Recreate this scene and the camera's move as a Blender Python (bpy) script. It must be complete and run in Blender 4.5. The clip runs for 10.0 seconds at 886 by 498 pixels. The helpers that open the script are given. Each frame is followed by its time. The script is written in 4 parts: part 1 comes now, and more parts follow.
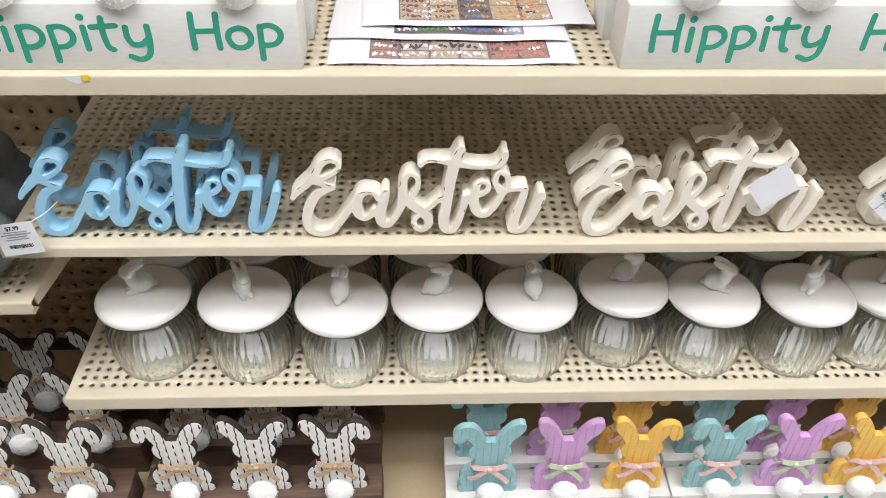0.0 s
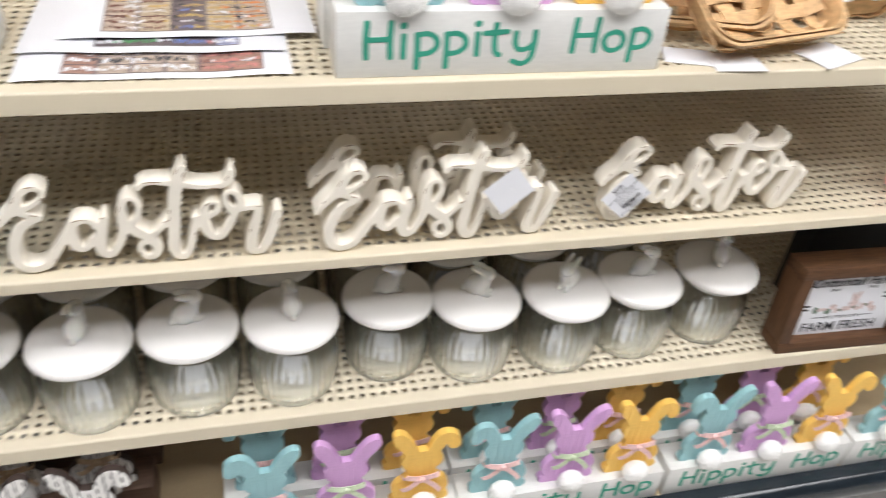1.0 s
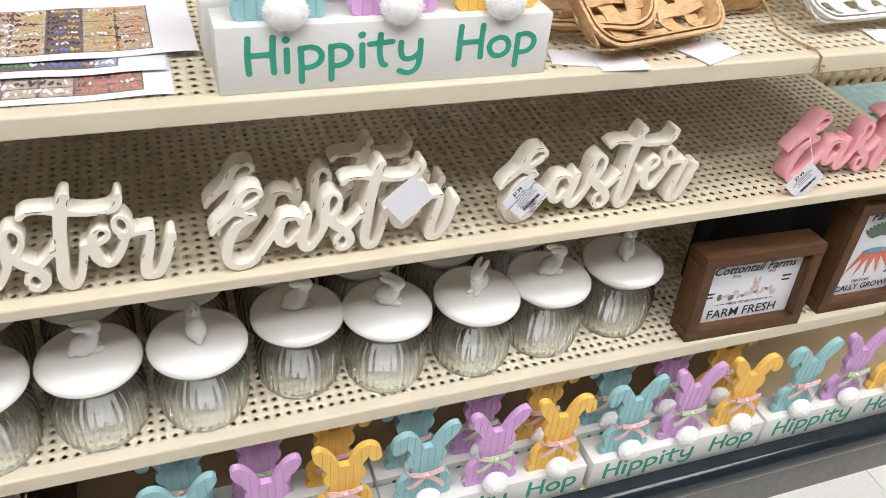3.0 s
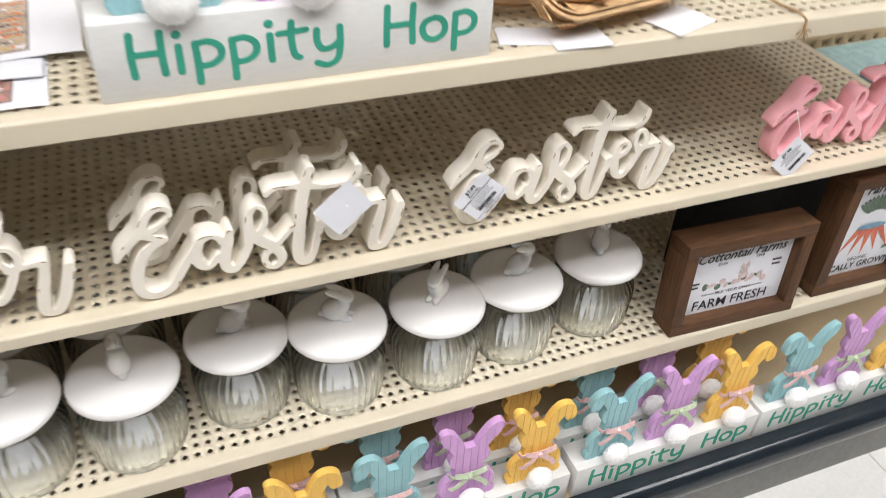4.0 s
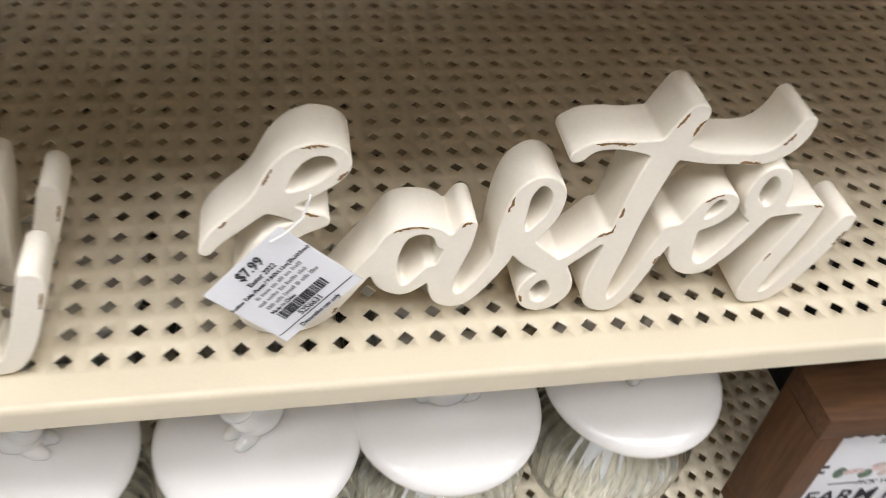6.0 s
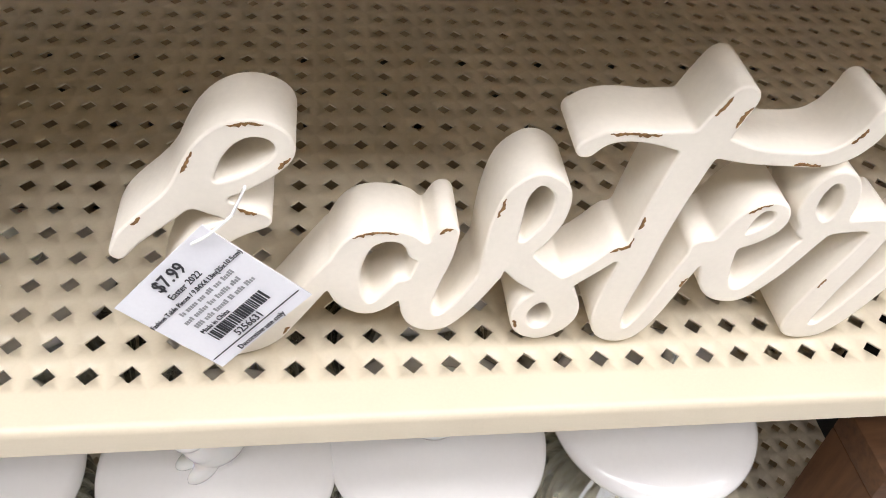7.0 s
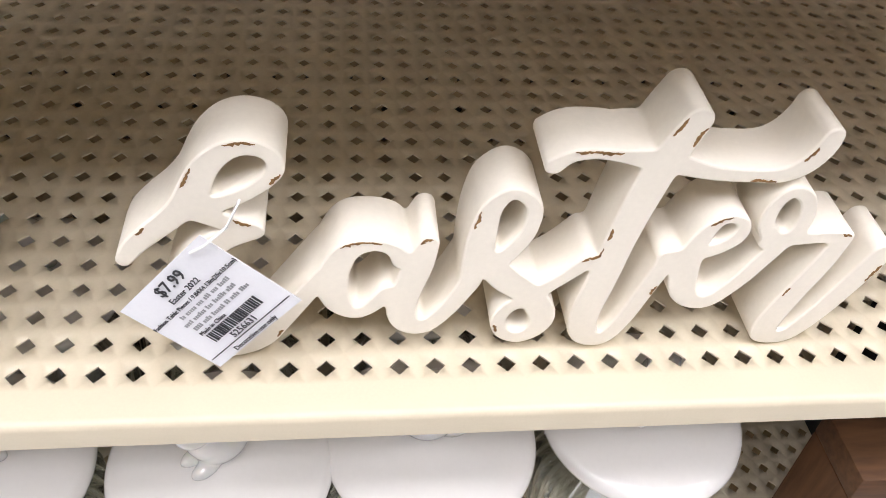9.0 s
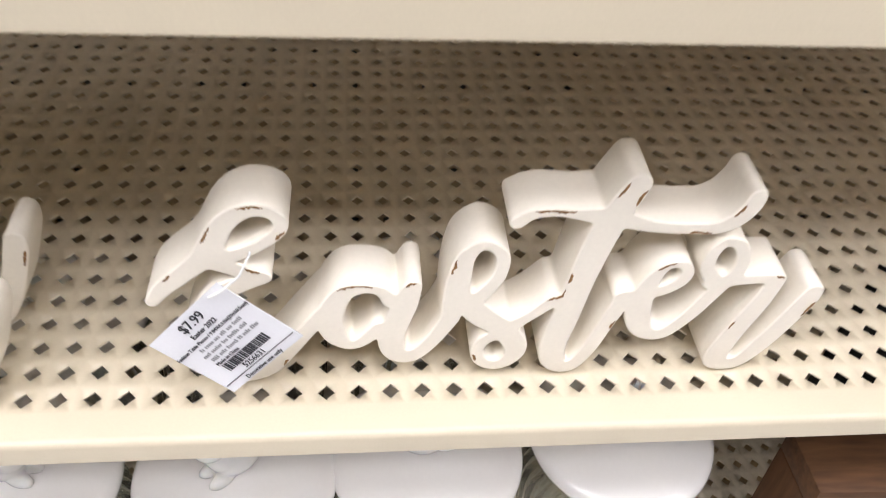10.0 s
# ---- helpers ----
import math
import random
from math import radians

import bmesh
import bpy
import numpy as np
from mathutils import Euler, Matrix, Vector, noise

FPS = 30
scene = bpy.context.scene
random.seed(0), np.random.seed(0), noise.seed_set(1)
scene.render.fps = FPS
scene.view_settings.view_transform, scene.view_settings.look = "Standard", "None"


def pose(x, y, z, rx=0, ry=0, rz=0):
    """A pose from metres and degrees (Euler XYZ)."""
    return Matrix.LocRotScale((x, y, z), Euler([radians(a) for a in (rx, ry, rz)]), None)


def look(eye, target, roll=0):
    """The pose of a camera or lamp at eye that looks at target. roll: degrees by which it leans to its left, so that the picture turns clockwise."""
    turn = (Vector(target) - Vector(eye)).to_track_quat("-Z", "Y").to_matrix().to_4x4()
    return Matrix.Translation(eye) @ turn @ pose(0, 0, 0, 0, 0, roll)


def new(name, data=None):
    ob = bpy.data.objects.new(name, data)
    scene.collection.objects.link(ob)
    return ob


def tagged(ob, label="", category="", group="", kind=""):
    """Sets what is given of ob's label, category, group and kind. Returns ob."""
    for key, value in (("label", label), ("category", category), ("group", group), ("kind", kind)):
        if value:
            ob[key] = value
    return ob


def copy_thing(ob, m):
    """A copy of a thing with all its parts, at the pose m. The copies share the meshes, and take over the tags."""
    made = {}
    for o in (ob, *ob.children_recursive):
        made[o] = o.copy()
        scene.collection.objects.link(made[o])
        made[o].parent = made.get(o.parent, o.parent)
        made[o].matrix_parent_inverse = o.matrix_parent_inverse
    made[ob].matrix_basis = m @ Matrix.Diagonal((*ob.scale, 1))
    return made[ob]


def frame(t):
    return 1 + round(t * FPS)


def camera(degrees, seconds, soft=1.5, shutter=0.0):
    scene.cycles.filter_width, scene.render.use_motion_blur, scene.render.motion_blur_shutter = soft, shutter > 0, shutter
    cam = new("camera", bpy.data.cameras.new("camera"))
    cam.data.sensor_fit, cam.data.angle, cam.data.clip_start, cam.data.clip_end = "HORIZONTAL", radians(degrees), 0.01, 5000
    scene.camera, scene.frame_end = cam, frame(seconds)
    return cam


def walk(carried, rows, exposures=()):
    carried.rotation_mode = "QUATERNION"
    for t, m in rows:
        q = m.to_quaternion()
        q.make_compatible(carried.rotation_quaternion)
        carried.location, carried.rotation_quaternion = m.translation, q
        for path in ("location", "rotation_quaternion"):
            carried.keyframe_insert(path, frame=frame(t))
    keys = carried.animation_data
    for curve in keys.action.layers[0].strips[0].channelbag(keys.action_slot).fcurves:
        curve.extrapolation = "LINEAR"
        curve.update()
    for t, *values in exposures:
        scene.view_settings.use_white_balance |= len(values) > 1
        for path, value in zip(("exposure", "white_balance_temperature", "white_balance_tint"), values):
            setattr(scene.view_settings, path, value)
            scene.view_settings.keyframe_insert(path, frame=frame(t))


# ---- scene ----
cam = camera(57.9, 10.0, soft=0.5, shutter=0.5)
PATH = [
    (0, (-0.504, -0.643, 0.51), (-0.434, 0.897, -0.765), 1.2),
    (0.1, (-0.503, -0.6429, 0.5097), (-0.4292, 0.8972, -0.7647), 1.25),
    (0.2, (-0.5014, -0.6427, 0.5092), (-0.4212, 0.8976, -0.7643), 1.34),
    (0.3, (-0.4944, -0.6418, 0.5071), (-0.3876, 0.8993, -0.7624), 1.72),
    (0.4, (-0.4839, -0.6406, 0.5039), (-0.3364, 0.9019, -0.7595), 2.30),
    (0.5, (-0.471, -0.639, 0.5), (-0.274, 0.905, -0.756), 3.0),
    (1, (-0.402, -0.629, 0.5), (0.053, 0.878, -0.734), 6.0),
    (1.5, (-0.377, -0.632, 0.503), (0.207, 0.844, -0.714), 6.4),
    (2, (-0.377, -0.636, 0.504), (0.231, 0.834, -0.708), 6.3),
    (2.5, (-0.379, -0.635, 0.504), (0.239, 0.833, -0.705), 6.3),
    (2.7, (-0.38, -0.635, 0.504), (0.241, 0.835, -0.701), 6.3),
    (3.8, (-0.312, -0.589, 0.494), (0.295, 0.865, -0.738), 4.0),
    (4, (-0.297, -0.559, 0.476), (0.324, 0.866, -0.784), 3.6),
    (4.5, (-0.227, -0.463, 0.427), (0.398, 0.882, -0.916), 4.2),
    (5, (-0.132, -0.346, 0.373), (0.451, 0.89, -1.087), 6.7),
    (5.5, (-0.064, -0.251, 0.314), (0.441, 1.029, -1.138), 7.9),
    (6, (-0.015, -0.19, 0.253), (0.342, 1.155, -1.183), 7.9),
    (6.2, (-0.005, -0.175, 0.235), (0.346, 1.182, -1.19), 8.8),
    (7.3, (0.012, -0.153, 0.215), (0.283, 1.216, -1.218), 7.2),
    (7.5, (0.011, -0.155, 0.217), (0.284, 1.216, -1.213), 7.3),
    (8, (0.01, -0.16, 0.222), (0.28, 1.212, -1.208), 7.3),
    (8.5, (0.015, -0.163, 0.225), (0.272, 1.215, -1.201), 7.0),
    (9, (0.019, -0.166, 0.229), (0.266, 1.219, -1.193), 6.7),
    (9.5, (0.023, -0.169, 0.234), (0.259, 1.215, -1.191), 6.3),
    (10, (0.026, -0.186, 0.266), (0.235, 1.219, -1.142), 5.4),
]
walk(cam, [(t, look(e, a, r)) for t, e, a, r in PATH], [(0, 0.04, 6200, 11), (6.2, 0.02, 6200, 11), (7.3, 0.28, 6120, 15), (10, 0.24, 6120, 15)])

# ---- light: store ceiling fixtures ----
FLOOR, CEIL = -0.602, 2.35
world = bpy.data.worlds.new("store")
scene.world = world
world.use_nodes = True
world.node_tree.nodes["Background"].inputs[0].default_value = (1.0, 0.97, 0.92, 1)
world.node_tree.nodes["Background"].inputs[1].default_value = 0.004


def ceiling_lamp(x, y, sx, sy, watts):
    d = bpy.data.lights.new("ceiling_lamp", "AREA")
    d.shape, d.size, d.size_y, d.energy, d.color = "RECTANGLE", sx, sy, watts, (1.0, 0.985, 0.98)
    ob = new("ceiling_lamp", d)
    ob.matrix_world = pose(x, y, CEIL - 0.09)
    return ob


LAMPS = [(-2.4, -0.72), (-0.9, -0.72), (0.6, -0.72), (2.1, -0.72), (-1.6, -1.38), (0.1, -1.38), (1.8, -1.38)]
for lx, ly in LAMPS:
    ceiling_lamp(lx, ly, 1.15, 0.5, 11.2)

# ---- materials ----


def mat(name, col, rough=0.5, metal=0.0, var=0.06, scale=40.0, fine=400.0, bump=0.0, spec=0.5, coat=0.0, wear=None, wear_amt=0.5, wear_scale=25.0, stretch=(1, 1, 1), per_object=0.0, sub=0.0):
    m = bpy.data.materials.new(name)
    m.use_nodes = True
    nt = m.node_tree
    L, N = nt.links.new, nt.nodes.new
    b = nt.nodes["Principled BSDF"]
    b.inputs["Roughness"].default_value = rough
    b.inputs["Metallic"].default_value = metal
    b.inputs["Specular IOR Level"].default_value = spec
    b.inputs["Coat Weight"].default_value = coat
    if sub:
        b.inputs["Subsurface Weight"].default_value = sub
        b.inputs["Subsurface Radius"].default_value = (0.004, 0.003, 0.002)
    tc = N("ShaderNodeTexCoord")
    mp = N("ShaderNodeMapping")
    mp.inputs["Scale"].default_value = stretch
    L(tc.outputs["Object"], mp.inputs["Vector"])
    n1, n2 = N("ShaderNodeTexNoise"), N("ShaderNodeTexNoise")
    n1.inputs["Scale"].default_value, n2.inputs["Scale"].default_value = scale, fine
    n1.inputs["Detail"].default_value, n2.inputs["Detail"].default_value = 4, 3
    for n in (n1, n2):
        L(mp.outputs["Vector"], n.inputs["Vector"])
    add = N("ShaderNodeMath")
    add.operation = "ADD"
    L(n1.outputs["Fac"], add.inputs[0])
    L(n2.outputs["Fac"], add.inputs[1])
    rng = N("ShaderNodeMapRange")
    rng.inputs["From Min"].default_value, rng.inputs["From Max"].default_value = 0.7, 1.3
    rng.inputs["To Min"].default_value, rng.inputs["To Max"].default_value = 1 - var, 1 + var
    L(add.outputs[0], rng.inputs["Value"])
    mul = N("ShaderNodeMix")
    mul.data_type, mul.blend_type = "RGBA", "MULTIPLY"
    mul.inputs["Factor"].default_value = 1
    mul.inputs["A"].default_value = (*col, 1)
    L(rng.outputs["Result"], mul.inputs["B"])
    out = mul.outputs["Result"]
    if wear:
        w = N("ShaderNodeTexNoise")
        w.inputs["Scale"].default_value, w.inputs["Detail"].default_value, w.inputs["Roughness"].default_value = wear_scale, 8, 0.7
        L(mp.outputs["Vector"], w.inputs["Vector"])
        wr = N("ShaderNodeMapRange")
        wr.inputs["From Min"].default_value, wr.inputs["From Max"].default_value = 1 - wear_amt * 0.5, 1 - wear_amt * 0.5 + 0.05
        L(w.outputs["Fac"], wr.inputs["Value"])
        mx = N("ShaderNodeMix")
        mx.data_type = "RGBA"
        mx.inputs["B"].default_value = (*wear, 1)
        L(out, mx.inputs["A"])
        L(wr.outputs["Result"], mx.inputs["Factor"])
        out = mx.outputs["Result"]
    if per_object:
        oi = N("ShaderNodeObjectInfo")
        hs = N("ShaderNodeHueSaturation")
        r2 = N("ShaderNodeMapRange")
        r2.inputs["To Min"].default_value, r2.inputs["To Max"].default_value = 1 - per_object, 1 + per_object
        L(oi.outputs["Random"], r2.inputs["Value"])
        L(r2.outputs["Result"], hs.inputs["Value"])
        L(out, hs.inputs["Color"])
        out = hs.outputs["Color"]
    L(out, b.inputs["Base Color"])
    rr = N("ShaderNodeMapRange")
    rr.inputs["To Min"].default_value, rr.inputs["To Max"].default_value = max(0.02, rough - 0.07), min(1, rough + 0.07)
    L(n1.outputs["Fac"], rr.inputs["Value"])
    L(rr.outputs["Result"], b.inputs["Roughness"])
    if bump:
        bp = N("ShaderNodeBump")
        bp.inputs["Strength"].default_value, bp.inputs["Distance"].default_value = min(1, bump), 0.0006
        L(add.outputs[0], bp.inputs["Height"])
        L(bp.outputs["Normal"], b.inputs["Normal"])
    return m


def clear_glass(name):
    """Clear pressed glass: part sharp refraction, part plain see-through."""
    m = bpy.data.materials.new(name)
    m.use_nodes = True
    nt = m.node_tree
    b = nt.nodes["Principled BSDF"]
    b.inputs["Base Color"].default_value = (0.985, 0.995, 0.985, 1)
    b.inputs["Transmission Weight"].default_value = 1.0
    b.inputs["Roughness"].default_value = 0.0
    b.inputs["IOR"].default_value = 1.5
    tr, mx = nt.nodes.new("ShaderNodeBsdfTransparent"), nt.nodes.new("ShaderNodeMixShader")
    tr.inputs["Color"].default_value = (0.90, 0.92, 0.89, 1)
    mx.inputs["Fac"].default_value = 0.8
    nt.links.new(tr.outputs["BSDF"], mx.inputs[1])
    nt.links.new(b.outputs["BSDF"], mx.inputs[2])
    nt.links.new(mx.outputs["Shader"], nt.nodes["Material Output"].inputs["Surface"])
    return m


def emitter(name, col, strength):
    m = bpy.data.materials.new(name)
    m.use_nodes = True
    b = m.node_tree.nodes["Principled BSDF"]
    b.inputs["Emission Color"].default_value = (*col, 1)
    b.inputs["Emission Strength"].default_value = strength
    return m


M_SHELF = mat("cream_enamel", (0.635, 0.56, 0.42), 0.38, var=0.025, scale=9, fine=900, bump=0.05, wear=(0.42, 0.36, 0.27), wear_amt=0.52, wear_scale=14)
M_PANEL = mat("tan_panel_enamel", (0.50, 0.39, 0.24), 0.5, var=0.05, scale=6, fine=300, bump=0.05)
M_WHITE = mat("ivory_paint", (0.86, 0.80, 0.695), 0.62, var=0.025, scale=30, fine=500, bump=0.12)
M_BLUE = mat("light_blue_paint", (0.33, 0.60, 0.80), 0.6, var=0.04, scale=30, fine=500, bump=0.12)
M_PINK = mat("pink_paint", (0.90, 0.44, 0.48), 0.6, var=0.04, scale=30, fine=500, bump=0.12)
M_CHIP = mat("bare_fibreboard", (0.24, 0.13, 0.045), 0.85, var=0.4, scale=500, fine=1500, bump=0.4)
M_CARD = mat("white_card", (0.76, 0.76, 0.79), 0.6, var=0.02, scale=20, fine=800)
M_PAPER = mat("printer_paper", (0.76, 0.76, 0.79), 0.7, var=0.02, scale=12, fine=700)
M_INK = mat("black_ink", (0.03, 0.03, 0.035), 0.7, var=0.1)
M_GREYINK = mat("grey_ink", (0.30, 0.30, 0.31), 0.7, var=0.1)
M_STRING = mat("white_nylon", (0.8, 0.8, 0.78), 0.4)
M_CERAMIC = mat("white_ceramic_glaze", (0.82, 0.795, 0.77), 0.12, var=0.012, scale=15, coat=0.3)
M_CLEARLID = mat("milky_figurine_glaze", (0.80, 0.79, 0.76), 0.1, var=0.02, scale=60, coat=0.4, sub=0.3)
M_GLASS = clear_glass("ribbed_clear_glass")
M_BOX = mat("white_washed_board", (0.73, 0.72, 0.69), 0.6, var=0.05, scale=14, fine=300, bump=0.2, stretch=(0.25, 1, 1), per_object=0.03)
M_GREEN = mat("green_lettering", (0.035, 0.33, 0.22), 0.55, var=0.08, scale=60)
M_TEAL = mat("teal_bunny_paint", (0.33, 0.57, 0.60), 0.6, var=0.07, scale=30, fine=300, bump=0.2, per_object=0.04)
M_PURPLE = mat("orchid_bunny_paint", (0.66, 0.38, 0.68), 0.6, var=0.07, scale=30, fine=300, bump=0.2, per_object=0.04)
M_YELLOW = mat("marigold_bunny_paint", (0.90, 0.56, 0.12), 0.6, var=0.07, scale=30, fine=300, bump=0.2, per_object=0.04)
M_WASH = mat("whitewashed_bunny_board", (0.86, 0.84, 0.81), 0.7, var=0.08, scale=40, fine=300, bump=0.3, wear=(0.12, 0.07, 0.05), wear_amt=0.50, wear_scale=30, stretch=(2.5, 1, 0.35))
M_DARKEDGE = mat("dark_brown_edge", (0.045, 0.028, 0.022), 0.7, var=0.2)
M_RUSTIC = mat("rustic_brown_block", (0.13, 0.075, 0.05), 0.65, var=0.3, scale=30, fine=200, bump=0.4, stretch=(0.12, 1, 1))
M_WOOD = mat("walnut_stained_frame", (0.095, 0.044, 0.019), 0.62, spec=0.3, var=0.35, scale=45, fine=260, bump=0.3, stretch=(0.15, 1, 1))
M_WOODV = mat("walnut_stained_frame_upright", (0.095, 0.044, 0.019), 0.62, spec=0.3, var=0.35, scale=45, fine=260, bump=0.3, stretch=(1, 1, 0.15))
M_BLACK = mat("black_backing", (0.012, 0.012, 0.012), 0.7, var=0.2)
M_POM = mat("white_yarn", (0.90, 0.89, 0.87), 0.95, var=0.05, scale=300, fine=900, bump=0.3)
M_RIB_PINK = mat("pink_velvet_ribbon", (0.82, 0.55, 0.53), 0.85, var=0.15, scale=120, fine=600, bump=0.3)
M_RIB_GREEN = mat("sage_velvet_ribbon", (0.58, 0.67, 0.47), 0.85, var=0.15, scale=120, fine=600, bump=0.3)
M_BURLAP = mat("burlap_ribbon", (0.58, 0.42, 0.27), 0.95, var=0.25, scale=400, fine=1200, bump=0.6)
M_CHIPWOOD = mat("chipwood_basket", (0.58, 0.37, 0.18), 0.6, var=0.3, scale=25, fine=200, bump=0.35, stretch=(0.4, 1, 1), per_object=0.08)
M_WHITEBASK = mat("white_painted_basket", (0.80, 0.79, 0.77), 0.55, var=0.05, scale=40, fine=200, bump=0.2)
M_TWINE = mat("jute_twine", (0.40, 0.26, 0.13), 0.95, var=0.3, scale=500, fine=1500, bump=0.6)
M_BUMPER = mat("dark_teal_vinyl_bumper", (0.016, 0.022, 0.028), 0.17, var=0.2, scale=20)
M_KICK = mat("grey_kick_plate", (0.17, 0.165, 0.155), 0.45, var=0.2, scale=10, fine=100)
M_FLOOR = mat("speckled_vinyl_tile", (0.72, 0.70, 0.66), 0.35, var=0.06, scale=12, fine=140, wear=(0.33, 0.30, 0.27), wear_amt=0.70, wear_scale=60, per_object=0.03)
M_GREY = mat("slate_grey_felt", (0.19, 0.205, 0.22), 0.85, var=0.2, scale=60, fine=600, bump=0.4)
M_TIN = mat("grey_zinc", (0.30, 0.32, 0.33), 0.5, metal=0.4, var=0.15, scale=30)
# teal darkened to carry the shadow between the pale cloth layers
M_TEALSHADE = mat("teal_cloth_shade_layer", (0.06, 0.13, 0.14), 0.9, var=0.25, scale=80, fine=900, bump=0.5)
M_SAGECLOTH = mat("pale_teal_woven_cloth", (0.30, 0.42, 0.41), 0.9, var=0.25, scale=80, fine=900, bump=0.5)
M_WALL = mat("stocked_aisle_wall", (0.07, 0.06, 0.05), 0.8, var=0.04, scale=3)
M_CEIL = mat("ceiling_tile", (0.6, 0.59, 0.57), 0.9, var=0.04, scale=8, fine=200)
M_DIFF = emitter("light_diffuser", (1.0, 0.965, 0.91), 6.0)
M_CARROT = mat("printed_orange", (0.62, 0.17, 0.10), 0.7, var=0.2, scale=90)
M_PRINTPINK = mat("printed_dusty_pink", (0.62, 0.49, 0.47), 0.7, var=0.3, scale=300)
M_PRINTGREEN = mat("printed_leaf_green", (0.12, 0.17, 0.12), 0.7, var=0.3, scale=200)
M_PRINTBLUE = mat("printed_slate_blue", (0.18, 0.30, 0.40), 0.7, var=0.2, scale=200)
M_PHOTO = [mat("photo_print_" + n, c, 0.45, var=0.35, scale=160, fine=600, wear=w, wear_amt=0.8, wear_scale=260) for n, c, w in (
    ("tan", (0.46, 0.37, 0.30), (0.14, 0.07, 0.06)), ("white", (0.66, 0.65, 0.68), (0.10, 0.08, 0.08)),
    ("blue", (0.34, 0.36, 0.52), (0.7, 0.7, 0.74)), ("red", (0.34, 0.20, 0.16), (0.10, 0.05, 0.05)), ("gold", (0.48, 0.39, 0.28), (0.16, 0.10, 0.07)), ("frame", (0.16, 0.13, 0.14), (0.3, 0.25, 0.25)))]

# ---- mesh helpers ----


def mesh_of(bm, material, smooth_angle=None):
    me = bpy.data.meshes.new("mesh")
    bm.to_mesh(me)
    bm.free()
    me.materials.append(material)
    if smooth_angle is not None:
        me.polygons.foreach_set("use_smooth", [True] * len(me.polygons))
        me.set_sharp_from_angle(angle=radians(smooth_angle))
    return me


def part(name, geo, material=None, parent=None, label="", m=None, smooth=35):
    me = geo if isinstance(geo, bpy.types.Mesh) else mesh_of(geo, material, smooth)
    ob = new(name, me)
    if parent:
        ob.parent = parent
    if m is not None:
        ob.matrix_basis = m
    if label:
        ob["label"] = label
    return ob


def thing(name, label, category, group="", m=None, kind=""):
    ob = new(name)
    ob.empty_display_size = 0.02
    if m is not None:
        ob.matrix_basis = m
    return tagged(ob, label, category, group, kind)


def box(bm, x0, x1, y0, y1, z0, z1, bevel=0.0, seg=2):
    r = bmesh.ops.create_cube(bm, size=1.0, matrix=Matrix.Translation(((x0 + x1) / 2, (y0 + y1) / 2, (z0 + z1) / 2)) @ Matrix.Diagonal((x1 - x0, y1 - y0, z1 - z0, 1)))
    if bevel:
        es = {e for v in r["verts"] for e in v.link_edges}
        bmesh.ops.bevel(bm, geom=list(es), offset=bevel, segments=seg, affect="EDGES", profile=0.5)
    return bm


def one_box(*a, **k):
    return box(bmesh.new(), *a, **k)


def lathe(profile, n=48, ripple=None):
    """A turned solid from (radius, height) pairs; ripple(r, z, angle) may flute it."""
    bm = bmesh.new()
    rows = []
    for r, z in profile:
        rows.append([bm.verts.new((0, 0, z))] if r < 1e-6 else [
            bm.verts.new(((r + (ripple(z, k / n * math.tau) if ripple else 0)) * math.cos(k / n * math.tau), (r + (ripple(z, k / n * math.tau) if ripple else 0)) * math.sin(k / n * math.tau), z)) for k in range(n)])
    for a, b in zip(rows, rows[1:]):
        for k in range(n):
            q = [a[k % len(a)], a[(k + 1) % len(a)], b[(k + 1) % len(b)], b[k % len(b)]]
            q = list(dict.fromkeys(q))
            if len(q) > 2:
                bm.faces.new(q)
    bmesh.ops.recalc_face_normals(bm, faces=bm.faces)
    return bm


def smooth_line(pts, step=0.0012):
    """A Catmull-Rom line through the points (x, z, half width)."""
    P = [pts[0]] + list(pts) + [pts[-1]]
    out = []
    for i in range(1, len(P) - 2):
        p0, p1, p2, p3 = (np.array(P[i + k]) for k in (-1, 0, 1, 2))
        n = max(2, int(np.linalg.norm((p2 - p1)[:2]) / step))
        for k in range(n):
            t = k / n
            out.append(0.5 * (2 * p1 + (p2 - p0) * t + (2 * p0 - 5 * p1 + 4 * p2 - p3) * t * t + (3 * p1 - p0 - 3 * p2 + p3) * t ** 3))
    out.append(np.array(P[-1]))
    return np.array(out)


def field_of(strokes, h, blend=0.0):
    """The distance field, on a grid of step h, of round brush strokes."""
    S = [smooth_line(s) for s in strokes]
    A = np.concatenate(S)
    lo, hi = A[:, :2].min(0) - A[:, 2].max() - 3 * h, A[:, :2].max(0) + A[:, 2].max() + 3 * h
    xs, zs = np.arange(lo[0], hi[0], h), np.arange(lo[1], hi[1], h)
    X, Z = np.meshgrid(xs, zs, indexing="ij")
    D = np.full(X.shape, 1e9)
    for x, z, r in A:
        D = np.minimum(D, np.hypot(X - x, Z - z) - r)
    return xs, zs, D


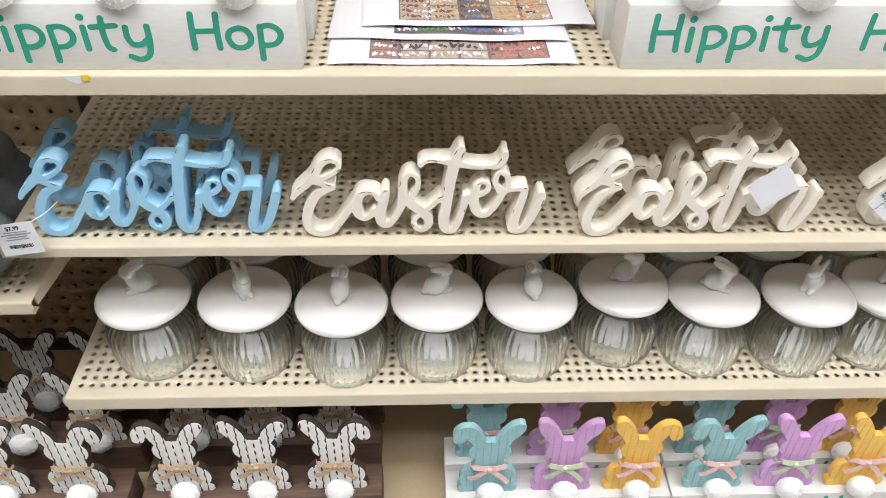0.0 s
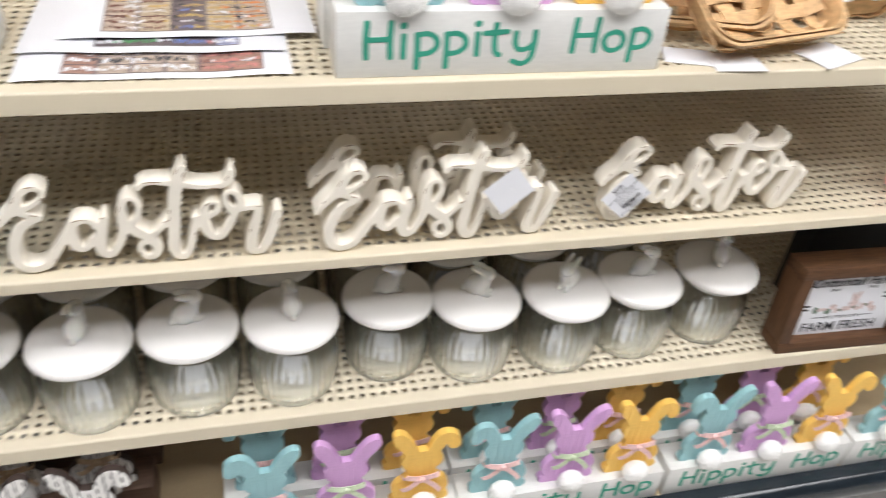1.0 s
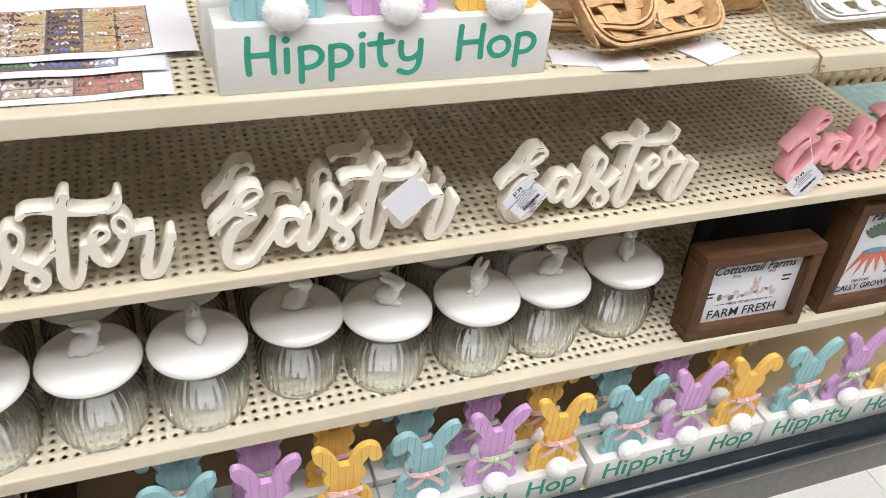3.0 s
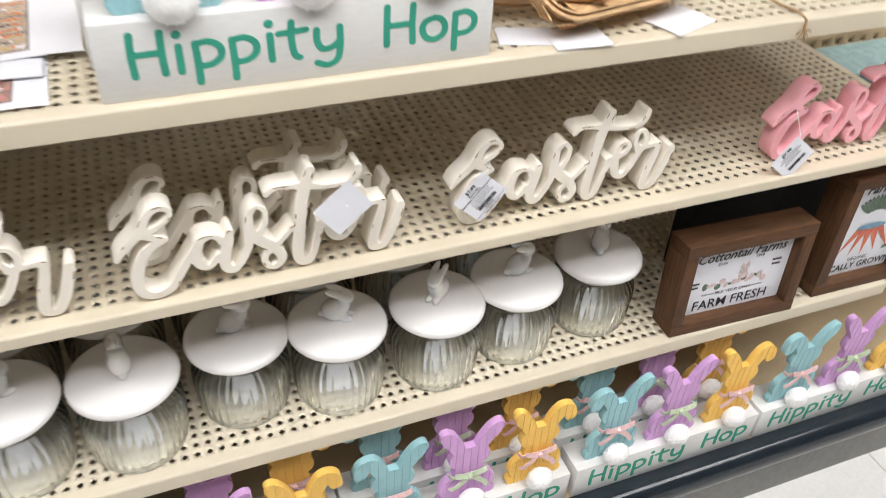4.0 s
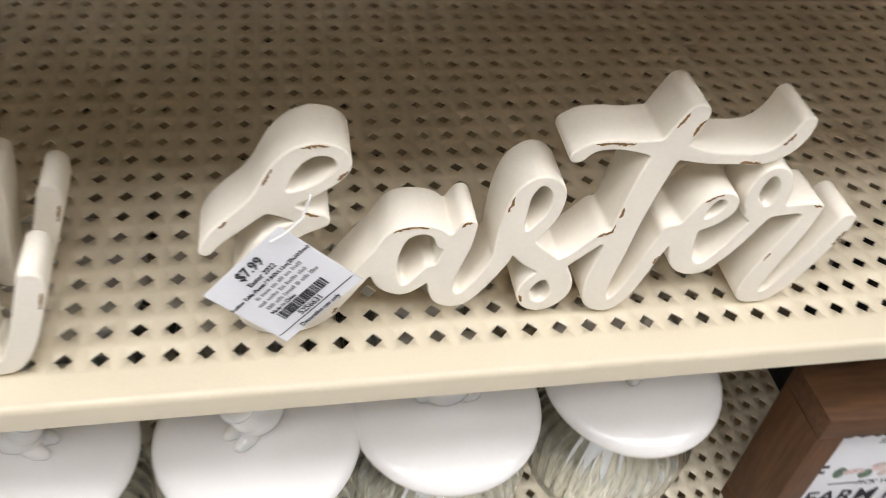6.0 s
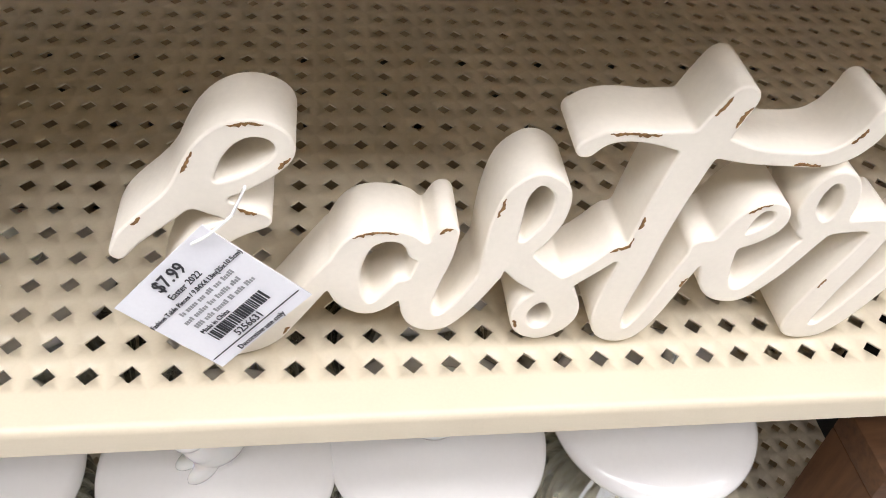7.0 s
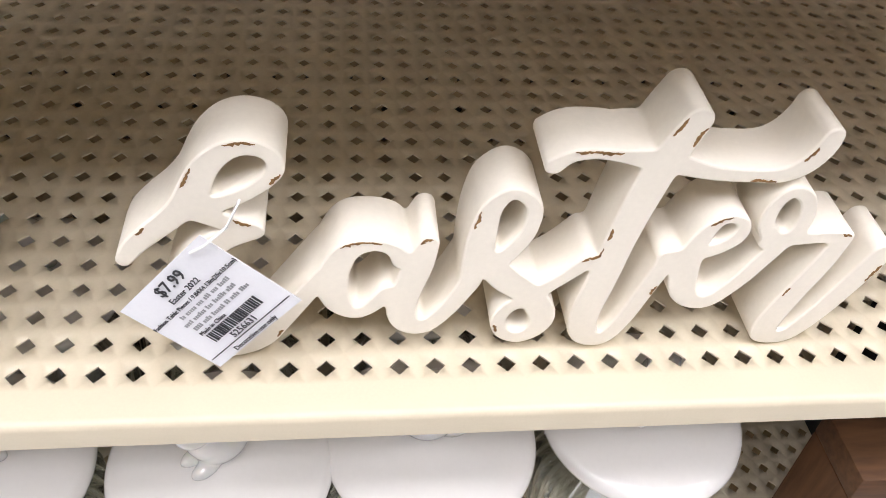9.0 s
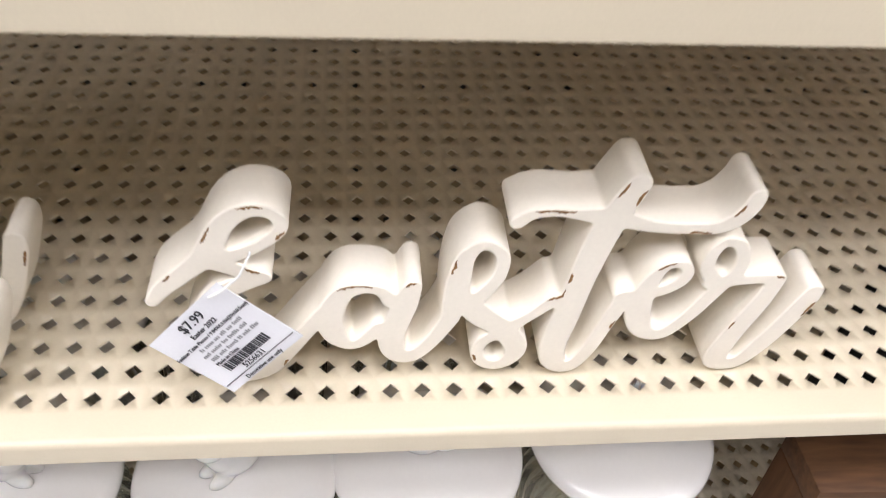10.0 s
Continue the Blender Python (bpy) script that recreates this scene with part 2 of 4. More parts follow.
def contours(xs, zs, D, relax=3):
    """The closed outlines of D < 0, by marching squares, gently relaxed."""
    nxt, pos = {}, {}

    def cut(a, b):
        key = (a, b) if a < b else (b, a)
        if key not in pos:
            da, db = D[a], D[b]
            t = da / (da - db)
            pos[key] = np.array((xs[a[0]] + (xs[b[0]] - xs[a[0]]) * t, zs[a[1]] + (zs[b[1]] - zs[a[1]]) * t))
        return key

    I = D < 0
    act = np.argwhere((I[:-1, :-1].astype(int) + I[1:, :-1] + I[1:, 1:] + I[:-1, 1:]) % 4 != 0)
    for i, j in act.tolist():
        c = [(i, j), (i + 1, j), (i + 1, j + 1), (i, j + 1)]
        ins = [bool(I[q]) for q in c]
        ent = [k for k in range(4) if ins[k] and not ins[(k + 1) % 4]]
        ext = [k for k in range(4) if not ins[k] and ins[(k + 1) % 4]]
        for k in ent:
            e = min(ext, key=lambda q: (k - q) % 4)
            nxt[cut(c[k], c[(k + 1) % 4])] = cut(c[e], c[(e + 1) % 4])
    loops, seen = [], set()
    for k0 in nxt:
        if k0 in seen:
            continue
        loop, k = [], k0
        while k not in seen and k in nxt:
            seen.add(k)
            loop.append(pos[k])
            k = nxt[k]
        P = np.array(loop)
        if len(P) < 10:
            continue
        for _ in range(relax):
            P = P * 0.5 + 0.25 * (np.roll(P, 1, 0) + np.roll(P, -1, 0))
        loops.append(P)
    return loops


def slab(loops, depth, bevel, material, bevel_res=2, angle=40):
    """A board with the given outlines in the xz plane, its front at y = 0 and its back at y = depth, with rounded edges."""
    cu = bpy.data.curves.new("outline", "CURVE")
    cu.dimensions, cu.fill_mode = "2D", "BOTH"
    cu.extrude, cu.bevel_depth, cu.bevel_resolution, cu.offset = depth / 2 - bevel, bevel, bevel_res, -bevel
    for P in loops:
        sp = cu.splines.new("POLY")
        sp.points.add(len(P) - 1)
        sp.points.foreach_set("co", np.column_stack((P, np.zeros(len(P)), np.ones(len(P)))).ravel())
        sp.use_cyclic_u = True
    ob = bpy.data.objects.new("tmp", cu)
    scene.collection.objects.link(ob)
    me = bpy.data.meshes.new_from_object(ob.evaluated_get(bpy.context.evaluated_depsgraph_get()))
    bpy.data.objects.remove(ob)
    bpy.data.curves.remove(cu)
    me.transform(Matrix.Translation((0, depth / 2, 0)) @ Matrix.Rotation(radians(90), 4, "X"))
    me.materials.clear()
    me.materials.append(material)
    me.polygons.foreach_set("use_smooth", [True] * len(me.polygons))
    me.set_sharp_from_angle(angle=radians(angle))
    return me


def lettering(text, size, material, depth=0.0002, bold=0.0, shear=0.0, align="CENTER"):
    """Flat lettering that faces -y, centred on its origin, baseline along x."""
    cu = bpy.data.curves.new("lettering", "FONT")
    cu.body, cu.size, cu.extrude, cu.offset, cu.shear, cu.align_x, cu.resolution_u = text, size, depth / 2, bold, shear, align, 2
    ob = bpy.data.objects.new("tmp", cu)
    scene.collection.objects.link(ob)
    me = bpy.data.meshes.new_from_object(ob.evaluated_get(bpy.context.evaluated_depsgraph_get()))
    bpy.data.objects.remove(ob)
    me.transform(Matrix.Rotation(radians(90), 4, "X"))
    me.materials.clear()
    me.materials.append(material)
    return me


def tube(pts, r, n=6):
    """A round cord through the points."""
    bm = bmesh.new()
    P = [Vector(p) for p in pts]
    rows = []
    for i, p in enumerate(P):
        d = (P[min(i + 1, len(P) - 1)] - P[max(i - 1, 0)]).normalized()
        u = d.orthogonal().normalized()
        w = d.cross(u)
        rows.append([bm.verts.new(p + r * (math.cos(k / n * math.tau) * u + math.sin(k / n * math.tau) * w)) for k in range(n)])
    for a, b in zip(rows, rows[1:]):
        for k in range(n):
            bm.faces.new((a[k], a[(k + 1) % n], b[(k + 1) % n], b[k]))
    bm.faces.new(rows[0][::-1])
    bm.faces.new(rows[-1])
    bmesh.ops.recalc_face_normals(bm, faces=bm.faces)
    return bm


def band(pts, width_dir, half, thick):
    """A flat strap of some thickness along the points; width_dir gives its breadth."""
    bm = bmesh.new()
    P = [Vector(p) for p in pts]
    w = Vector(width_dir).normalized()
    rows = []
    for i, p in enumerate(P):
        d = (P[min(i + 1, len(P) - 1)] - P[max(i - 1, 0)]).normalized()
        nrm = d.cross(w).normalized() * thick / 2
        rows.append([bm.verts.new(p + w * half + nrm), bm.verts.new(p - w * half + nrm), bm.verts.new(p - w * half - nrm), bm.verts.new(p + w * half - nrm)])
    for a, b in zip(rows, rows[1:]):
        for k in range(4):
            bm.faces.new((a[k], a[(k + 1) % 4], b[(k + 1) % 4], b[k]))
    bm.faces.new(rows[0][::-1])
    bm.faces.new(rows[-1])
    bmesh.ops.recalc_face_normals(bm, faces=bm.faces)
    return bm


def perforated(nx, ny, p, half, thick, round_holes=False):
    """A sheet of nx by ny cells of pitch p, each with a hole, its top at z = 0, the first hole at the origin."""
    if round_holes:
        ring = [(half * math.cos(k * math.pi / 4), half * math.sin(k * math.pi / 4)) for k in range(8)]
    else:
        ring = [(half if k == 0 else -half if k == 4 else 0, half if k == 2 else -half if k == 6 else 0) if k % 2 == 0 else
                (half / 2 * (1 if k in (1, 7) else -1), half / 2 * (1 if k in (1, 3) else -1)) for k in range(8)]
    c = p / 2
    rim = [(c, 0), (c, c), (0, c), (-c, c), (-c, 0), (-c, -c), (0, -c), (c, -c)]
    cell = np.array([(x, y, 0) for x, y in rim] + [(x, y, 0) for x, y in ring] + [(x, y, -thick) for x, y in ring] + [(x, y, -thick) for x, y in rim])
    faces = []
    for k in range(8):
        n = (k + 1) % 8
        faces += [(k, n, 8 + n, 8 + k), (8 + k, 8 + n, 16 + n, 16 + k), (16 + k, 16 + n, 24 + n, 24 + k)]
    F = np.array(faces)
    gx, gy = np.meshgrid(np.arange(nx) * p, np.arange(ny) * p, indexing="ij")
    org = np.stack((gx.ravel(), gy.ravel(), np.zeros(gx.size)), 1)
    V = (org[:, None, :] + cell[None]).reshape(-1, 3)
    FF = (np.arange(len(org))[:, None, None] * 32 + F[None]).reshape(-1, 4)
    me = bpy.data.meshes.new("perforated")
    me.vertices.add(len(V))
    me.vertices.foreach_set("co", V.ravel())
    me.loops.add(FF.size)
    me.loops.foreach_set("vertex_index", FF.ravel())
    me.polygons.add(len(FF))
    me.polygons.foreach_set("loop_start", np.arange(0, FF.size, 4))
    me.update(calc_edges=True)
    bm = bmesh.new()
    bm.from_mesh(me)
    bmesh.ops.remove_doubles(bm, verts=bm.verts, dist=1e-5)
    bm.to_mesh(me)
    bm.free()
    return me


# ---- the store: floor, walls, ceiling ----
part("floor", one_box(-4.0, 4.0, -3.2, 0.6, FLOOR - 0.06, FLOOR - 0.004), M_KICK)
tagged(bpy.data.objects["floor"], "speckled white vinyl tile floor of the store aisle", "floor", kind="structure")
part("ceiling", one_box(-4.0, 4.0, -3.2, 0.6, CEIL, CEIL + 0.08), M_CEIL)
tagged(bpy.data.objects["ceiling"], "plain white suspended store ceiling", "ceiling", kind="structure")
for nm, a in (("wall_north", (-4.0, 4.0, 0.6, 0.7)), ("wall_south", (-4.0, 4.0, -3.3, -3.2)), ("wall_west", (-4.1, -4.0, -3.3, 0.7)), ("wall_east", (4.0, 4.1, -3.3, 0.7))):
    tagged(part(nm, one_box(*a, FLOOR - 0.06, CEIL + 0.08), M_WALL), "plain painted store wall", "wall", kind="structure")
for lx, ly in LAMPS:
    fix = thing("ceiling_light", "white recessed fluorescent ceiling light, switched on", "ceiling light", "store ceiling lights", pose(lx, ly, CEIL))
    part("frame", one_box(-0.62, 0.62, -0.3, 0.3, -0.03, 0.0, bevel=0.006), M_CEIL, fix)
    part("diffuser", one_box(-0.58, 0.58, -0.26, 0.26, -0.05, -0.031, bevel=0.008), M_DIFF, fix, "glowing white diffuser")

# ---- the shelving run ----
P, HX0, HX1 = 0.0127, -0.915, 0.612
FRONT, BACK = -0.02, 0.287
ZA, ZB, ZC, ZD = 0.188, 0.0, -0.2286, -0.468


def perforated_shelf(x0, x1, z, label, lip=0.017, y0=FRONT, y1=BACK):
    sh = thing("perforated_shelf", label, "shelf", "store shelves", pose(0, 0, z))
    nx, ny = int((x1 - x0 - 0.004) / P), int((y1 + P / 2) / P)
    xs = math.ceil((x0 + 0.002 + P / 2) / P) * P
    nx = int((x1 - 0.002 - P / 2 - xs) / P) + 1
    me = perforated(nx, ny, P, 0.0036, 0.0011)
    me.materials.append(M_SHELF)
    part("deck", me, parent=sh, m=Matrix.Translation((xs, 0, 0)))
    bm = bmesh.new()
    xa, xb = xs - P / 2, xs + (nx - 0.5) * P
    ya, yb = -P / 2, (ny - 0.5) * P
    box(bm, x0, xa, ya, y1, -0.0011, 0)
    box(bm, xb, x1, ya, y1, -0.0011, 0)
    box(bm, xa, xb, yb, y1, -0.0011, 0)
    part("rim", bm, M_SHELF, sh)
    # front edge, rounded over and turned down
    prof = [(ya, 0), (y0 + 0.003, 0)] + [(y0 + 0.003 - 0.003 * math.sin(a), 0.003 * math.cos(a) - 0.003) for a in (0.4, 0.8, 1.2, math.pi / 2)] + [(y0, -lip + 0.001), (y0 + 0.001, -lip), (y0 + 0.012, -lip), (y0 + 0.012, -lip + 0.001), (y0 + 0.0022, -lip + 0.0015), (y0 + 0.0022, -0.004), (y0 + 0.004, -0.0014), (ya, -0.0011)]
    bm = bmesh.new()
    rows = [[bm.verts.new((x, y, zz)) for y, zz in prof] for x in (x0, x1)]
    for k in range(len(prof)):
        n = (k + 1) % len(prof)
        bm.faces.new((rows[0][k], rows[0][n], rows[1][n], rows[1][k]))
    bm.faces.new(rows[0])
    bm.faces.new(rows[1][::-1])
    bmesh.ops.recalc_face_normals(bm, faces=bm.faces)
    part("front_lip", bm, M_SHELF, sh, "turned-down cream front lip")
    for x in (x0 + 0.001, x1 - 0.003):
        bm = bmesh.new()
        v = [bm.verts.new((x + dx, y, zz)) for dx in (0, 0.002) for y, zz in ((y0 + 0.014, -0.003), (y1, -0.003), (y1, -0.05), (0.12, -0.035), (y0 + 0.014, -lip + 0.002))]
        bm.faces.new(v[:5])
        bm.faces.new(v[5:][::-1])
        for k in range(5):
            bm.faces.new((v[k], v[(k + 1) % 5], v[5 + (k + 1) % 5], v[5 + k]))
        bmesh.ops.recalc_face_normals(bm, faces=bm.faces)
        part("bracket", bm, M_SHELF, sh)
    return sh


perforated_shelf(HX0, HX1, ZA, "cream perforated metal shelf holding lettered blocks and baskets", lip=0.020)
perforated_shelf(HX0, HX1, ZB, "cream perforated metal shelf holding painted word signs", lip=0.0135)
perforated_shelf(HX0, HX1, ZC, "cream perforated metal shelf holding lidded glass jars", lip=0.021)
# unseen shelf, added so that its shadow darkens the neighbouring back panel
perforated_shelf(HX0 - 0.92, HX0 - 0.002, ZA, "unseen cream perforated shelf added to shade the neighbouring bay")
perforated_shelf(HX0 - 0.92, HX0 + 0.008, -0.075, "cream perforated metal shelf of the neighbouring bay")
perforated_shelf(HX1 + 0.004, HX1 + 0.92, -0.060, "cream perforated metal shelf with folded teal cloths")

# perforated back panels between the uprights
PB = 0.0254
bp_me = perforated(int(1.5 / PB), int(0.95 / PB), PB, 0.0034, 0.003, round_holes=True)
bp_me.materials.append(M_PANEL)
for k, x in enumerate((HX0 - 1.522, HX0 + 0.012, HX1 + 0.012)):
    ob = part("back_panel", bp_me, m=Matrix.Translation((x + 0.012, BACK + 0.004, FLOOR + 0.17)) @ Matrix.Rotation(radians(90), 4, "X"))
    tagged(ob, "tan pegboard back panel of the shelving", "back panel", "shelving back panels", "structure")
    ob = part("upright", one_box(x - 0.018, x - 0.001, BACK + 0.001, BACK + 0.05, FLOOR, 0.75, bevel=0.002), M_PANEL)
    tagged(ob, "tan slotted steel upright post of the shelving", "upright", "shelving uprights", "structure")
tagged(part("backing", one_box(-2.5, 2.2, BACK + 0.02, BACK + 0.026, FLOOR, 0.75), M_KICK), "dark board behind the pegboard panels", "backing", kind="structure")

# base deck with its kick plate and vinyl bumper
tagged(part("base_deck", one_box(-2.4, 2.2, -0.0465, BACK, ZD - 0.03, ZD, bevel=0.003), M_PANEL), "tan steel base deck of the shelving", "base deck", kind="structure")
tagged(part("kick_plate", one_box(-2.4, 2.2, -0.066, -0.052, FLOOR, ZD - 0.045), M_KICK), "dark grey steel kick plate under the base deck", "kick plate", kind="structure")
bm = bmesh.new()
prof = [(-0.0475, ZD + 0.002)] + [(-0.063 - 0.020 * math.sin(a), ZD - 0.022 + 0.026 * math.cos(a)) for a in [k * math.pi / 10 for k in range(11)]] + [(-0.0475, ZD - 0.048)]
rows = [[bm.verts.new((x, y, z)) for y, z in prof] for x in (-2.4, 2.2)]
for k in range(len(prof)):
    n = (k + 1) % len(prof)
    bm.faces.new((rows[0][k], rows[0][n], rows[1][n], rows[1][k]))
bm.faces.new(rows[0])
bm.faces.new(rows[1][::-1])
bmesh.ops.recalc_face_normals(bm, faces=bm.faces)
tagged(part("bumper", bm, M_BUMPER), "glossy dark rounded vinyl bumper along the base", "bumper", kind="structure")

# ---- painted "Easter" word signs ----
W = 0.0045


def brush(flat, r=W):
    return [(flat[i] / 1000, flat[i + 1] / 1000, r) for i in range(0, len(flat), 2)]


def pen(*flat):
    """A stroke of changing breadth: x, z and half breadth in millimetres, point by point."""
    return [(flat[i] / 1000, flat[i + 1] / 1000, flat[i + 2] / 1000) for i in range(0, len(flat), 3)]


def script_e():
    return [pen(6.5, 49.5, 2.5, 10.5, 55.5, 3.4, 16, 61, 3.8, 22, 66.5, 4, 27, 72, 4.5, 30.5, 79, 4.5, 33.5, 85, 4, 38, 90, 3.5, 43.5, 92.5, 2.9, 49, 91.5, 2.6, 52, 88.5, 2.6, 52.3, 84.5, 2.5, 49.5, 80.5, 2.4, 45, 77, 2.5, 40, 74, 2.7, 35, 72, 3.1, 29, 70, 3.8),
            pen(29, 69.5, 3.7, 36, 65.5, 3.3, 45, 61.5, 3),
            pen(45, 61.3, 3, 36, 57.5, 3.8, 28, 51, 4.6, 21.5, 38, 5, 18, 24, 5, 19.5, 12, 4.6, 26, 6, 4, 34, 5.5, 3.7, 43, 10, 3.8, 50, 20, 3.8, 57, 31, 3.6, 64, 42, 3.3)]


def script_a():
    return [pen(88, 48, 3.5, 85, 53, 2.7, 79, 55, 2.5, 72, 53, 3.8, 68, 46, 4.8, 66.5, 38, 5.1, 68, 29, 4.6, 73, 23.3, 2.7, 78, 25.5, 2.9, 84, 33, 3.5),
            pen(95.5, 55.5, 3.5, 93, 46, 5, 90, 34, 5, 88.5, 24, 5, 91, 17, 4.5, 97, 16, 3.6, 104, 25, 3.4, 110, 38, 3.8)]


def script_s():
    return [pen(110, 40, 3.8, 111, 49, 4.8, 111.5, 60, 4.5, 113, 70, 3.5, 118, 76, 2.3, 123, 74, 2.4, 126, 69, 2.6, 125, 59, 2.8, 120, 50, 3.3),
            pen(113, 49, 4.8, 121, 39, 5.4, 130, 31, 5, 136, 21, 4.8, 135.5, 13.5, 3.9, 130, 8.5, 3, 124, 11, 2.9, 121.5, 18, 2.8, 124, 24.5, 2.8, 129, 28, 3),
            pen(131, 31, 3.6, 139, 38, 2.8, 147, 47, 3.1)]


def script_t():
    return [pen(165.5, 102.5, 4.6, 162, 93, 5.3, 158.5, 80, 5.7, 155, 58, 5.5, 153, 38, 5.5, 151, 21, 5.5, 152, 11, 5, 156, 6.5, 3.9, 161, 8, 3.5, 165.5, 18, 3.4, 169, 32, 3.5, 173, 47, 3.7),
            pen(128.5, 86.5, 3.1, 133, 90, 2.4, 140, 91, 2.1, 148, 90, 2.4, 156, 89, 3.7, 165, 87, 3.6, 176, 84, 2.8, 188, 83, 2.6, 197, 83.3, 3.1, 203, 87, 3.7, 206.3, 93, 3.8, 207, 97.5, 3.4)]


def script_er():
    return [pen(172, 48, 3.6, 181, 50, 3.2, 188, 52.5, 3, 193, 58, 2.9, 192, 64, 2.2, 186, 65, 1.9, 181.5, 58.5, 3.3, 179.5, 46, 5, 181.5, 34, 5, 186, 27, 3.7, 193, 26.5, 3.3, 200, 36, 3.4, 205, 47, 3.6, 208, 53, 3.2),
            pen(206, 55, 3.4, 200, 63, 2.9, 200, 71.5, 2.6, 203.5, 76.5, 2.3, 209, 74, 2.6, 212, 66, 2.8, 211, 58, 3.2, 206, 55, 3.4)]


def script_r():
    return [pen(203, 55, 2.8, 212, 56, 2.7, 222, 57, 2.7, 229, 56.5, 3.2),
            pen(228.5, 56, 3.7, 226.5, 44, 4.3, 222.5, 29, 4.8, 219.5, 15, 5.2, 219.5, 8, 4.8, 224, 5.3, 3.8, 230, 7.5, 4, 236, 19, 4.5, 241, 33, 4.7, 244.5, 44, 4.7, 245.5, 49, 4.1)]


EASTER = script_e() + script_a() + script_s() + script_t() + script_er() + script_r()
EASTER = [[(x * 1.02, z, r) for x, z, r in stroke] for stroke in EASTER]
EXS, EZS, EFIELD = field_of(EASTER, 0.0009)
ELOOPS = contours(EXS, EZS, EFIELD)
EDEPTH = 0.0205


def worn_edges(spots, loops):
    """Ragged bare patches that follow the front edge near the given spots (x, z, length) in millimetres."""
    rnd = random.Random(7)
    bm = bmesh.new()
    for x, z, ln in spots:
        q = np.array((x * 1.02, z)) / 1000
        P = min(loops, key=lambda L: np.hypot(*(L - q).T).min())
        i = int(np.hypot(*(P - q).T).argmin())
        n = max(3, int(ln / 1000 / np.linalg.norm(P[1] - P[0]) / 2))
        prev = None
        for k in range(-n, n + 1):
            a, b = P[(i + k) % len(P)], P[(i + k + 1) % len(P)]
            t = (b - a) / max(1e-9, np.linalg.norm(b - a))
            nrm = np.array((-t[1], t[0]))
            if not inside(a + nrm * 0.0015):
                nrm = -nrm
            f = max(0.0, 1 - (k / (n + 0.5)) ** 4)
            lo = 0.0007 + rnd.uniform(0, 0.0004)
            hi = lo + f * rnd.uniform(0.0004, 0.0013)
            cur = [bm.verts.new((*(a + nrm * w), 0))for w in (lo, hi)]
            for v in cur:
                v.co = Vector((v.co.x, -0.00015, v.co.y))
            if prev:
                bm.faces.new((prev[0], prev[1], cur[1], cur[0]))
            prev = cur
    r = bmesh.ops.extrude_face_region(bm, geom=list(bm.faces))
    for v in r["geom"]:
        if isinstance(v, bmesh.types.BMVert):
            v.co.y += 0.0006
    bmesh.ops.recalc_face_normals(bm, faces=bm.faces)
    return bm


def inside(q):
    i, j = int((q[0] - EXS[0]) / 0.0009), int((q[1] - EZS[0]) / 0.0009)
    return 0 <= i < len(EXS) and 0 <= j < len(EZS) and EFIELD[i, j] < 0


CHIPS = [(43, 97, 9), (28, 82, 8), (13, 62, 5), (52, 82, 6), (40, 62, 6), (52, 12, 5), (74, 60, 12), (93, 61, 7), (106, 66, 7), (121, 14, 5), (146, 52, 9), (148, 60, 5), (160, 101, 7), (169, 97, 7), (140, 95, 12), (202, 92, 6), (172, 33, 4), (183, 68, 8), (193, 76, 5), (229, 63, 6), (222, 30, 3), (246, 40, 8), (190, 80, 5)]
E_MESH = {k: slab(ELOOPS, EDEPTH, 0.0008, m) for k, m in (("ivory", M_WHITE), ("blue", M_BLUE), ("pink", M_PINK))}
CHIP_MESH = mesh_of(worn_edges(CHIPS, ELOOPS), M_CHIP)
CHIP_DARK = mesh_of(worn_edges(CHIPS[::2], ELOOPS), M_CHIP)


def word_sign(colour, x, y, yaw=0.0, label="", dark=False):
    ob = thing("word_sign", label, "word sign", "Easter word signs", pose(x, y, ZB + 0.0003, 0, 0, yaw))
    part("body", E_MESH[colour], parent=ob)
    tagged(part("worn_patch", CHIP_DARK if dark else CHIP_MESH, parent=ob, label="bare brown patches on the edges"), kind="stuff")
    return ob


IVORY = "ivory painted wooden Easter word sign, worn edges,"
word_sign("blue", -0.890, -0.0055, 1.0, "light blue painted wooden Easter word sign in front of its double", True)
word_sign("blue", -0.899, 0.049, 0.3, "light blue painted wooden Easter word sign behind its double", True)
word_sign("ivory", -0.629, -0.009, 0.7, IVORY + " alone")
word_sign("ivory", -0.350, -0.012, 1.6, IVORY + " with a blank tag")
word_sign("ivory", -0.351, 0.034, 0.6, IVORY + " behind its double")
word_sign("ivory", -0.0525, 0.0045, 0.0, IVORY + " with a price tag")
word_sign("pink", 0.327, 0.010, 0.0, "pink painted wooden Easter word sign with a price tag", True)

# ---- price tags ----
TAGW, TAGH = 0.041, 0.036
rnd_t = random.Random(31)


